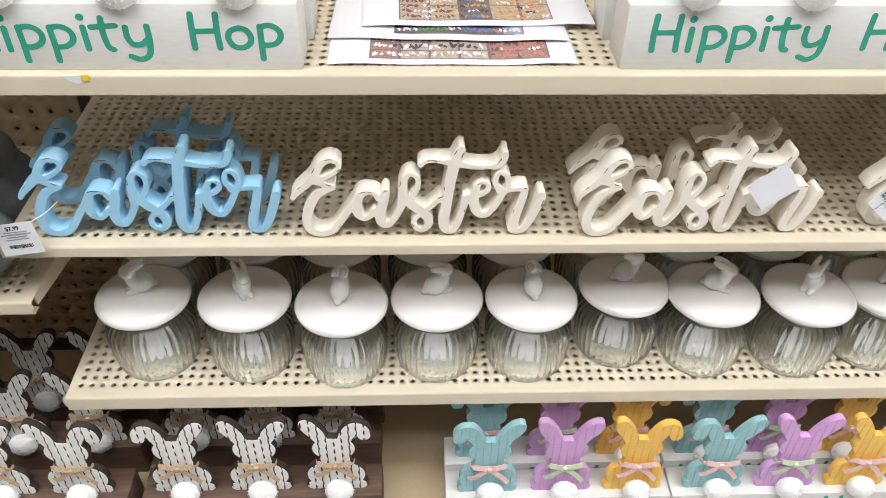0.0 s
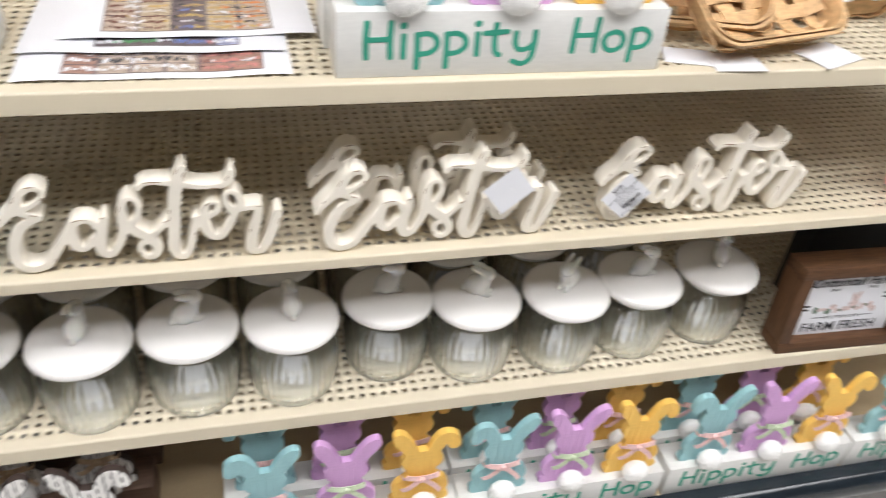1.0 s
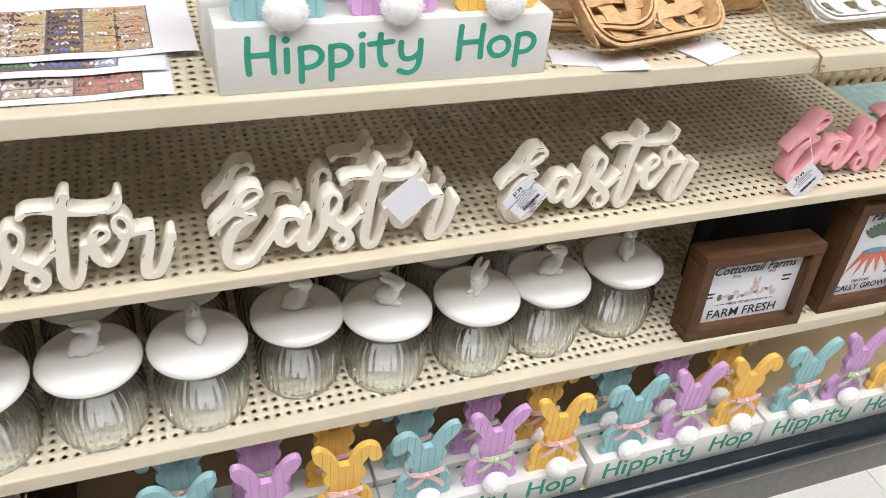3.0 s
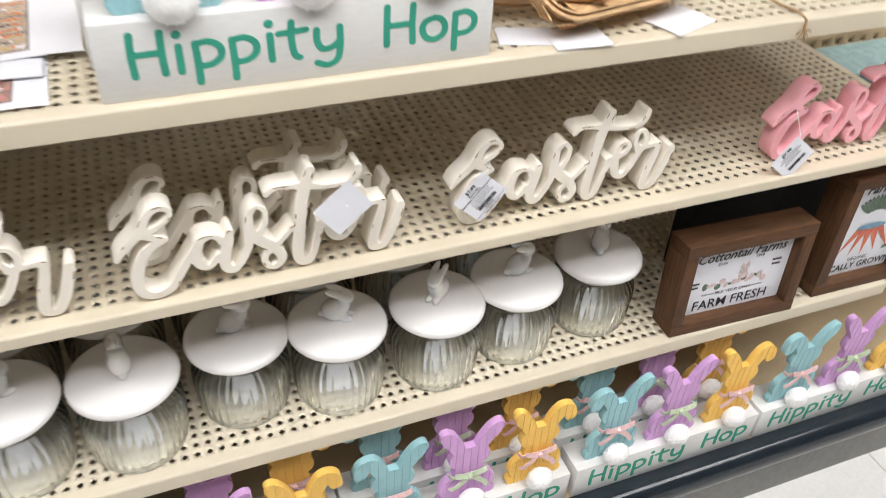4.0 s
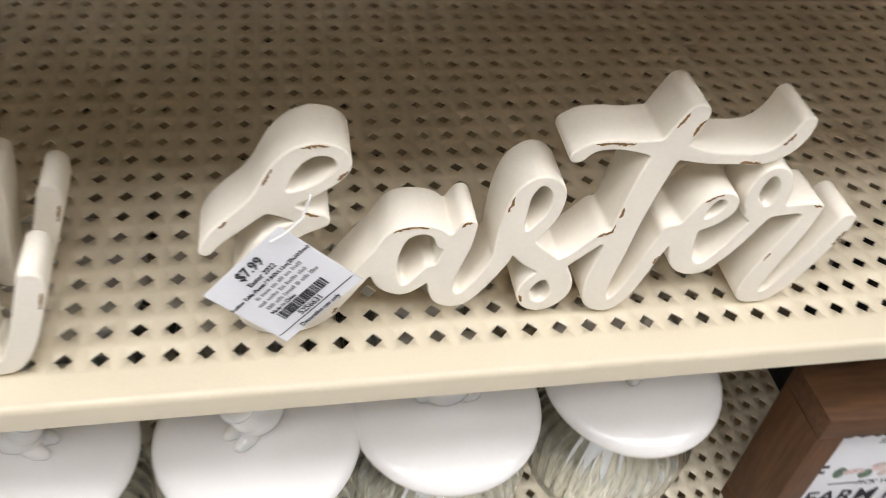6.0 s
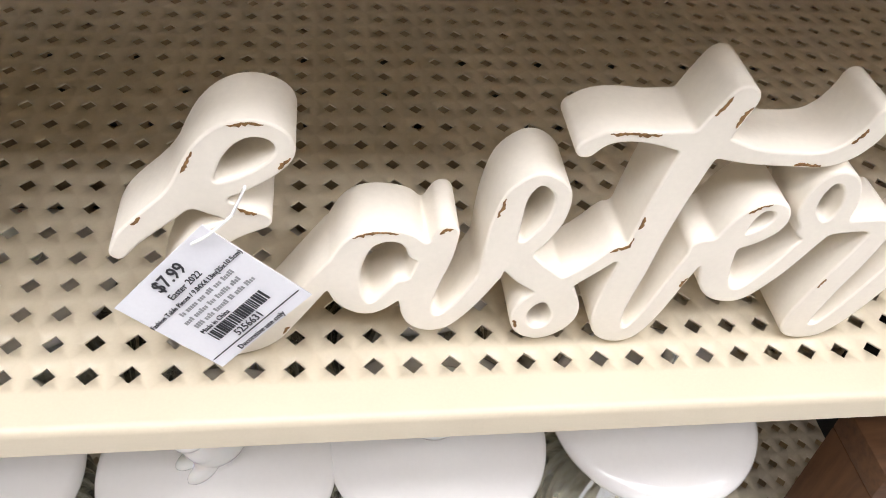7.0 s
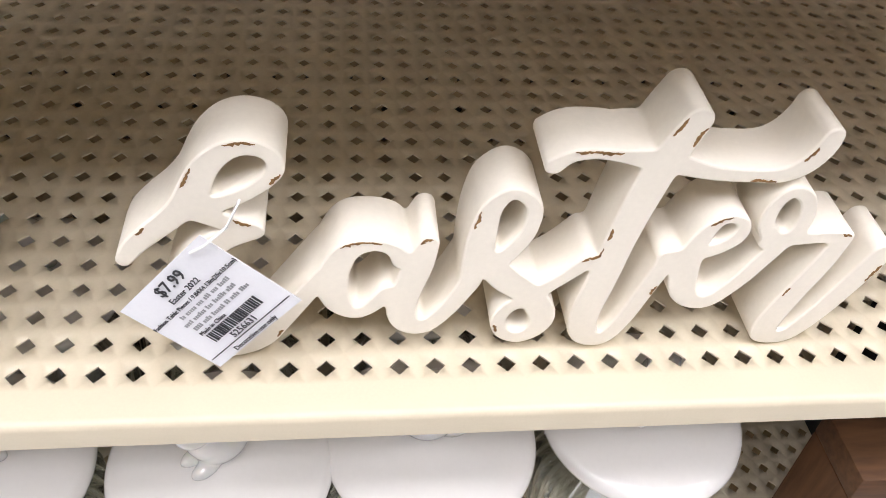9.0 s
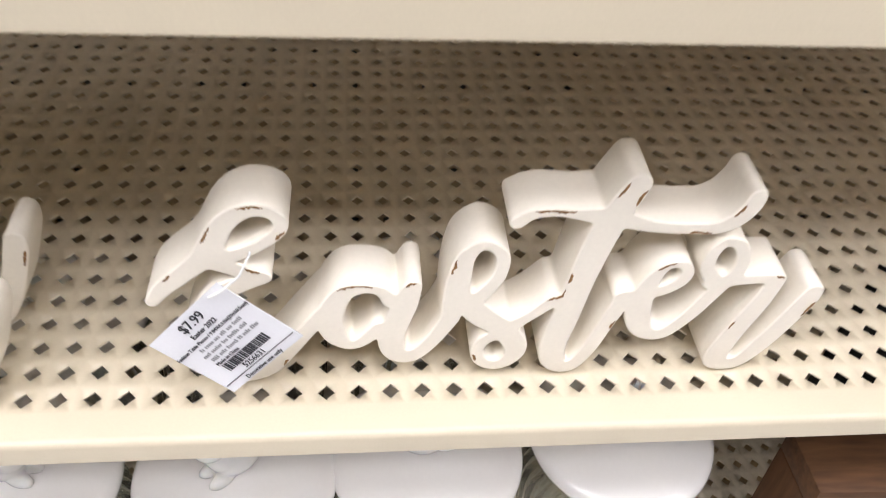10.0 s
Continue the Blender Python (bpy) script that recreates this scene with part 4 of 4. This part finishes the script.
put_text(f1, "Cottontail Farms", 0.0190, cx, 0.0960, bold=0.0002, shear=0.35)
put_text(f1, "Since", 0.0065, cx - 0.026, 0.0885)
put_text(f1, "1918", 0.0065, cx + 0.029, 0.0895)
put_text(f1, "PICK YOUR OWN", 0.0066, cx, 0.0425)
put_text(f1, "FARM FRESH", 0.0205, cx, 0.0225, bold=0.00015)
for x, z, w in ((cx - 0.060, 0.064, 0.012), (cx - 0.060, 0.058, 0.010), (cx + 0.058, 0.079, 0.014), (cx + 0.058, 0.072, 0.013)):
    flat("print", [(x - w / 2, z), (x + w / 2, z), (x + w / 2, z + 0.0028), (x - w / 2, z + 0.0028)], M_INK, f1, py)
for s in (-1, 1):
    flat("print", [(cx + s * 0.027, 0.0445), (cx + s * 0.046, 0.0445), (cx + s * 0.046, 0.0453), (cx + s * 0.027, 0.0453)], M_INK, f1, py)
rnd = random.Random(11)
for k in range(15):
    x, z = cx - 0.044 + 0.0062 * k, 0.056 + rnd.uniform(-0.002, 0.006)
    flat("printed_shape", oval(x, z, rnd.uniform(0.003, 0.005), rnd.uniform(0.002, 0.006), rnd.uniform(-0.6, 0.6)), M_PRINTPINK if k % 3 else M_PRINTGREEN, f1, py - 0.0001 * (k % 3))
for x, z, a, b, t in ((cx + 0.007, 0.076, 0.003, 0.009, 0.2), (cx + 0.013, 0.077, 0.003, 0.009, -0.2), (cx + 0.010, 0.066, 0.007, 0.006, 0)):
    flat("printed_shape", oval(x, z, a, b, t), M_PRINTPINK, f1, py - 0.0004)
f2w, f2h = 0.150, 0.186
f2 = framed_sign(f2w, f2h, 0.042, pose(0.484, -0.011, ZC, -1.5, 0, -1.0), "tall walnut-framed white carrot sign on the jar shelf")
py2 = 0.0150
put_text(f2, "LOCALLY GROWN", 0.0145, f2w / 2, 0.0235, bold=0.0002, y=py2)
put_text(f2, "ORGANIC", 0.0075, f2w / 2, 0.0375, y=py2)
put_text(f2, "Farm", 0.02, f2w / 2 - 0.012, 0.148, bold=0.0003, shear=0.3, y=py2)
for k in range(5):
    a = -0.5 + 0.25 * k
    c = (f2w / 2 + 0.030 * math.sin(a), 0.078 - 0.022 * math.cos(a))
    flat("carrot", [(f2w / 2 + 0.03 * a - 0.007, 0.092), (f2w / 2 + 0.03 * a + 0.007, 0.092), (f2w / 2 + 0.085 * a + 0.001, 0.046 + 0.012 * abs(a))], M_CARROT, f2, py2 - 0.00015 * k)
for k in range(12):
    a = -0.9 + 0.16 * k
    flat("leaf", oval(f2w / 2 + 0.03 * math.sin(a), 0.112 + 0.02 * math.cos(a), 0.0035, 0.013, -a), M_PRINTGREEN, f2, py2 - 0.0001 * (k % 4))
flat("ribbon", oval(f2w / 2, 0.094, 0.024, 0.005), M_PRINTBLUE, f2, py2 - 0.0009)
for x in (f2w / 2 - 0.045, f2w / 2 + 0.045):
    flat("print", oval(x, 0.052, 0.008, 0.003, 0.5), M_PRINTGREEN, f2, py2)
# black panels fill the dark gap behind them
for x, w, h, a in ((0.335, 0.1425, 0.186, -1), (0.478, 0.130, 0.188, -1)):
    b = thing("framed_sign", "black panel filling the dark gap behind the framed signs", "framed sign", "framed farmhouse signs", pose(x, 0.085, ZC, a, 0, 0))
    part("backing", one_box(0, w, 0, 0.006, 0, h), M_BLACK, b)
    part("frame", one_box(0, w, 0.0061, 0.035, 0, h, bevel=0.0015), M_BLACK, b)
    part("hanger", one_box(w * 0.55, w * 0.55 + 0.016, -0.003, 0.008, h - 0.004, h + 0.006, bevel=0.001), M_TIN, b, "zinc picture hanger")

# ---- printed planogram sheets on the upper shelf ----
def sheet(m, w, d, photos, label):
    sh = thing("printed_sheet", label, "paper sheet", "printed shelf plans", m)
    bm = bmesh.new()
    nx, ny = 16, 12
    hgt = lambda x, y: 0.0008 + 0.0012 * (0.5 + 0.5 * math.sin(x * 38 + y * 11)) * (1 - y / d) + 0.0006 * math.sin(x * 71)
    g = [[[bm.verts.new((x, y, hgt(x, y) + t)) for t in (0.0, -0.00025)] for y in [d * j / ny for j in range(ny + 1)]] for x in [w * i / nx for i in range(nx + 1)]]
    for i in range(nx):
        for j in range(ny):
            bm.faces.new((g[i][j][0], g[i + 1][j][0], g[i + 1][j + 1][0], g[i][j + 1][0]))
            bm.faces.new((g[i][j][1], g[i][j + 1][1], g[i + 1][j + 1][1], g[i + 1][j][1]))
    for i in range(nx):
        for j in (0, ny):
            bm.faces.new((g[i][j][0], g[i][j][1], g[i + 1][j][1], g[i + 1][j][0]))
    part("page", bm, M_PAPER, sh)
    for x0, x1, y0, y1, mt in photos:
        bm = bmesh.new()
        n = 8
        lift = 0.0002 if mt is M_PHOTO[5] else 0.0004
        q = [[bm.verts.new((x0 + (x1 - x0) * i / n, y, hgt(x0 + (x1 - x0) * i / n, y) + lift)) for i in range(n + 1)] for y in (y0, (y0 + y1) / 2, y1)]
        for a, b in zip(q, q[1:]):
            for i in range(n):
                bm.faces.new((a[i], a[i + 1], b[i + 1], b[i]))
        part("picture", bm, mt, sh)
    return sh


def printed_goods(sh, x0, x1, y0, y1, d, rows_, mats, seed, size=0.0030):
    """Small printed shapes in rows over a photograph on a sheet of that depth."""
    hgt = lambda x, y: 0.0008 + 0.0012 * (0.5 + 0.5 * math.sin(x * 38 + y * 11)) * (1 - y / d) + 0.0006 * math.sin(x * 71)
    rnd = random.Random(seed)
    made = [bmesh.new() for _ in mats]
    for r in range(rows_):
        x = x0 + size
        k = 0
        while x < x1 - size:
            bm = made[k]
            y = y0 + (y1 - y0) * (r + 0.5 + rnd.uniform(-0.15, 0.15)) / rows_
            a, b, turn = size * rnd.uniform(0.35, 0.8), (y1 - y0) / rows_ * rnd.uniform(0.16, 0.40), rnd.uniform(-0.5, 0.5)
            ring = []
            for i in range(9):
                q = i / 9 * math.tau
                u, v = a * math.cos(q) * (1 + 0.3 * rnd.uniform(-1, 1)), b * math.sin(q) * (1 + 0.3 * rnd.uniform(-1, 1))
                px, py_ = x + u * math.cos(turn) - v * math.sin(turn), min(max(y + u * math.sin(turn) + v * math.cos(turn), y0), y1)
                ring.append(bm.verts.new((px, py_, hgt(px, py_) + 0.00065)))
            bm.faces.new(ring)
            x += size * rnd.uniform(0.9, 2.1)
            if rnd.random() < 0.35:
                k = rnd.randrange(len(mats))
    for bm, mt in zip(made, mats):
        if len(bm.faces):
            tagged(part("printed_shape", bm, mt, sh), kind="stuff")
        else:
            bm.free()


def cols_to(x0, x1, y0, y1, cols):
    n, out = len(cols), [(x0, x1, y0, y1, M_PHOTO[5])]
    for k, c in enumerate(cols):
        a, b = x0 + (x1 - x0) * k / n, x0 + (x1 - x0) * (k + 1) / n
        rows_ = 3
        for r in range(rows_):
            out.append((a + 0.0012, b - 0.0012, y0 + (y1 - y0) * r / rows_ + 0.0008, y0 + (y1 - y0) * (r + 1) / rows_ - 0.0008, M_PHOTO[c]))
    return out


PRINTS = [mat("print_" + n, c, 0.5, var=0.25, scale=500, fine=1500) for n, c in (
    ("white", (0.72, 0.72, 0.76)), ("maroon", (0.16, 0.06, 0.05)), ("gold", (0.55, 0.38, 0.14)), ("black", (0.05, 0.05, 0.06)), ("orange", (0.65, 0.22, 0.06)), ("blue", (0.16, 0.22, 0.48)), ("green", (0.12, 0.36, 0.14)), ("rose", (0.55, 0.22, 0.20)))]
P_WHITE, P_MAROON, P_GOLD, P_BLACK, P_ORANGE, P_BLUE, P_GREEN, P_ROSE = PRINTS
low = sheet(pose(-0.579, -0.004, ZA + 0.0004), 0.219, 0.16, cols_to(0.036, 0.196, 0.010, 0.060, (3, 0, 0, 0, 3, 3)), "white printed sheet with rows of small shelf photographs")
printed_goods(low, 0.038, 0.142, 0.012, 0.058, 0.16, 3, (P_WHITE, P_WHITE, P_BLACK), 1, 0.0030)
printed_goods(low, 0.144, 0.194, 0.012, 0.058, 0.16, 4, (P_MAROON, P_ROSE, P_WHITE), 2, 0.0022)
mid = sheet(pose(-0.582, 0.042, ZA + 0.0032, 0, 0, -1.5), 0.219, 0.16, cols_to(0.060, 0.180, 0.012, 0.045, (5, 5, 5, 5, 5, 2)), "white printed sheet under another one")
printed_goods(mid, 0.062, 0.178, 0.014, 0.043, 0.16, 2, (P_WHITE, P_ORANGE, P_GREEN, P_WHITE, P_BLUE, P_ROSE), 3, 0.0026)
top = sheet(pose(-0.551, 0.062, ZA + 0.0058, 0, 0, 1.0), 0.218, 0.18, cols_to(0.034, 0.180, 0.012, 0.115, (0, 4, 5, 4, 0)), "white printed sheet on top of the stack")
printed_goods(top, 0.036, 0.090, 0.014, 0.113, 0.18, 8, (P_MAROON, P_GOLD, P_MAROON, P_WHITE), 4, 0.0024)
printed_goods(top, 0.092, 0.122, 0.014, 0.113, 0.18, 8, (P_BLACK, P_WHITE, P_BLUE, P_GOLD), 5, 0.0020)
printed_goods(top, 0.124, 0.178, 0.014, 0.113, 0.18, 9, (P_GOLD, P_WHITE, P_ORANGE, P_BLACK), 6, 0.0022)
st = thing("sticker", "torn white and yellow sticker remnant on the shelf lip", "sticker")
bm = bmesh.new()
f = bm.faces.new([bm.verts.new((x, FRONT - 0.0004, ZA + z)) for x, z in ((-0.800, -0.001), (-0.783, -0.0005), (-0.780, -0.006), (-0.788, -0.0085), (-0.795, -0.006))])
bm.normal_update()
part("paper", bm, M_CARD, st)
part("dot", one_box(-0.7845, -0.7775, FRONT - 0.0010, FRONT - 0.0006, ZA - 0.0055, ZA + 0.0006, bevel=0.0001), mat("yellow_sticker", (0.9, 0.62, 0.05), 0.5), st, "yellow dot")

# ---- chip-wood baskets on the upper shelf ----
def rounded_rect(w, h, r, n=6):
    out = []
    for cx_, cy_, a0 in ((w / 2 - r, h / 2 - r, 0), (-w / 2 + r, h / 2 - r, 90), (-w / 2 + r, -h / 2 + r, 180), (w / 2 - r, -h / 2 + r, 270)):
        out += [(cx_ + r * math.cos(radians(a0 + 90 * k / n)), cy_ + r * math.sin(radians(a0 + 90 * k / n))) for k in range(n + 1)]
    return out


def hoop(w, h, r, z0, z1, thick, flare=0.0):
    bm = bmesh.new()
    rows = []
    for z, ww in ((z0, 0.0), (z1, flare)):
        o = rounded_rect(w + 2 * ww, h + 2 * ww, r)
        i = rounded_rect(w + 2 * ww - 2 * thick, h + 2 * ww - 2 * thick, max(0.004, r - thick))
        rows.append(([bm.verts.new((x, y, z)) for x, y in o], [bm.verts.new((x, y, z)) for x, y in i]))
    (o0, i0), (o1, i1) = rows
    n = len(o0)
    for k in range(n):
        j = (k + 1) % n
        for q in ((o0[k], o0[j], o1[j], o1[k]), (i0[j], i0[k], i1[k], i1[j]), (o1[k], o1[j], i1[j], i1[k]), (o0[j], o0[k], i0[k], i0[j])):
            bm.faces.new(q)
    bmesh.ops.recalc_face_normals(bm, faces=bm.faces)
    return bm


def basket(m, w, h, d, material, label, nslat=5):
    bk = thing("basket", label, "basket", "chip-wood baskets", m)
    part("rim", hoop(w, h, 0.032, d - 0.012, d, 0.0035, 0.004), material, bk)
    part("rim_inner", hoop(w - 0.008, h - 0.008, 0.029, d - 0.010, d + 0.001, 0.0022, 0.003), material, bk)
    for k in range(2 if d > 0.04 else 1):
        part("side_weaver", hoop(w - 0.012 + 0.006 * k, h - 0.012 + 0.006 * k, 0.03, 0.003 + 0.024 * k, min(0.020 + 0.024 * k, d - 0.008), 0.0018, 0.003), material, bk)
    for axis in (0, 1):
        L, B = (w, h) if axis == 0 else (h, w)
        for k in range(nslat):
            c = -B / 2 + B * (k + 0.5) / nslat
            pts = [(-L / 2 - 0.001, d - 0.006), (-L / 2 + 0.004, d * 0.5), (-L / 2 + 0.010, 0.010), (-L / 2 + 0.022, 0.0015)]
            n = 10
            pts += [(-L / 2 + 0.022 + (L - 0.044) * i / n, 0.0016 * (1 if (i // 2 + k + axis) % 2 else -1)) for i in range(1, n)]
            pts += [(L / 2 - 0.022, 0.0015), (L / 2 - 0.010, 0.010), (L / 2 - 0.004, d * 0.5), (L / 2 + 0.001, d - 0.006)]
            P3 = [(u, c, z) if axis == 0 else (c, u, z) for u, z in pts]
            part("slat", band(P3, (0, 1, 0) if axis == 0 else (1, 0, 0), B / nslat * 0.29, 0.0013), material, bk)
    return bk


basket(pose(0.098, 0.070, ZA + 0.040, 33, 0, 12), 0.170, 0.135, 0.026, M_CHIPWOOD, "natural woven chip-wood basket tipped on its side")
basket(pose(0.046, 0.104, ZA + 0.042, 34, 0, -14), 0.16, 0.13, 0.024, M_CHIPWOOD, "natural woven chip-wood basket behind another")
basket(pose(0.235, 0.145, ZA + 0.004, 0, 0, 8), 0.16, 0.12, 0.05, M_CHIPWOOD, "natural woven chip-wood basket under a white one")
basket(pose(0.225, 0.125, ZA + 0.036, 6, 0, 5), 0.15, 0.11, 0.05, M_WHITEBASK, "white painted chip-wood basket nested on another")
basket(pose(0.408, 0.092, ZA + 0.042, 32, 0, 4), 0.19, 0.130, 0.019, M_WHITEBASK, "white painted woven chip-wood basket tipped on its side")


def loose_tag(m, w, h, label, cord=None):
    t = thing("paper_tag", label, "paper tag", "loose paper tags", m)
    bm = one_box(0, w, 0, h, 0, 0.0004)
    bmesh.ops.subdivide_edges(bm, edges=[e for e in bm.edges if abs(e.verts[0].co.y - e.verts[1].co.y) > 0.01], cuts=4)
    for v in bm.verts:
        v.co.z += 0.001 * math.sin(v.co.y / h * math.pi)
    part("card", bm, M_CARD, t)
    if cord:
        inv = m.inverted()
        part("string", tube([inv @ Vector(p) for p in cord], 0.0004), M_STRING, t)
    return t


loose_tag(pose(0.031, -0.0195, ZA + 0.0006, 0, 0, -3), 0.053, 0.04, "white paper tag under the basket")
loose_tag(pose(-0.012, 0.004, ZA + 0.0004, 0, 0, -16), 0.05, 0.035, "white paper tag beside the basket")
loose_tag(pose(0.150, -0.023, ZA + 0.0006, 0, 0, 21), 0.058, 0.045, "blank white paper tag on a looped string",
          [(0.176, 0.030, ZA + 0.001), (0.178, 0.055, ZA + 0.02), (0.175, 0.085, ZA + 0.055), (0.20, 0.088, ZA + 0.06), (0.215, 0.070, ZA + 0.03), (0.182, 0.034, ZA + 0.001)])
loose_tag(pose(0.390, 0.003, ZA + 0.0006, 0, 0, -8), 0.05, 0.035, "white printed paper tag under the white basket")
bm = tube([(0.262, 0.10, ZA + 0.055), (0.268, 0.07, ZA + 0.035), (0.278, 0.035, ZA + 0.006), (0.286, 0.010, ZA + 0.003), (0.292, -0.012, ZA + 0.003), (0.293, -0.021, ZA - 0.001), (0.292, -0.0225, ZA - 0.010)], 0.0014, 7)
tw = tagged(part("twine", bm, M_TWINE), "frayed jute twine hanging over the shelf edge", "twine")
bm = bmesh.new()
rnd = random.Random(5)
for k in range(14):
    d = Vector((rnd.uniform(-1, 1), rnd.uniform(-0.5, 0.1), rnd.uniform(-1, 0.3))).normalized()
    o = Vector((0.292, -0.023, ZA - 0.010))
    t2 = tube([o, o + d * 0.004, o + d * 0.008 + Vector((0, 0, -0.002))], 0.0004, 4)
    me = bpy.data.meshes.new("t")
    t2.to_mesh(me)
    t2.free()
    bm.from_mesh(me)
tagged(part("frayed_end", bm, M_TWINE, tw), kind="stuff")

# ---- neighbouring bays ----
def pail(m):
    pl = thing("zinc_pail", "grey zinc pail lying on the neighbouring shelf", "pail", m=m)
    part("body", lathe([(0, 0), (0.045, 0), (0.047, 0.003), (0.062, 0.10), (0.064, 0.102), (0.062, 0.104), (0.059, 0.10), (0.044, 0.005), (0, 0.004)], 40), M_TIN, pl)
    part("rim", lathe([(0.061, 0.100), (0.0645, 0.100), (0.066, 0.1025), (0.0645, 0.105), (0.061, 0.105)], 40), M_TIN, pl)
    return pl


pail(pose(-0.985, 0.055, -0.075 + 0.135, 100, 0, 10))
FELT = blob_figure([((0, 0, 0.045), (0.05, 0.04, 0.046), 0), ((0.01, -0.005, 0.095), (0.034, 0.03, 0.03), 0), ((0.035, -0.01, 0.06), (0.02, 0.02, 0.03), 15), ((0.0, 0.0, 0.13), (0.014, 0.01, 0.028), 12)], M_GREY, 0.004)
for x, y, a in ((-0.975, 0.03, 0), (-0.99, 0.12, 30), (-1.09, 0.05, 60)):
    tagged(part("felt_figure", FELT, m=pose(x, y, -0.0755, 0, 0, a)), "slate grey felt decoration on the neighbouring shelf", "decoration", "grey felt decorations")
rnd = random.Random(9)
# every other cloth is coloured dark, standing for the shadowed gaps
for k in range(5):
    bm = one_box(0, 0.16, 0, 0.085, 0, 0.0085, bevel=0.004, seg=3)
    tagged(part("folded_cloth", bm, M_TEALSHADE if k % 2 else M_SAGECLOTH, m=pose(0.632 + rnd.uniform(-0.004, 0.004), 0.185 + rnd.uniform(-0.006, 0.006), -0.0598 + 0.0088 * k, 0, 0, rnd.uniform(-3, 3))), "folded teal woven cloth in a stack", "folded cloth", "folded cloths")

# ---- vinyl floor tiles ----
TILE = mesh_of(one_box(0.0006, 0.3042, 0.0006, 0.3042, -0.004, 0.0, bevel=0.0008, seg=1), M_FLOOR, 30)
fl = bpy.data.objects["floor"]
for i in range(-4, 8):
    for j in range(-6, 1):
        part("tile", TILE, parent=fl, m=Matrix.Translation((i * 0.3048 + 0.11, j * 0.3048 - 0.16, FLOOR)))
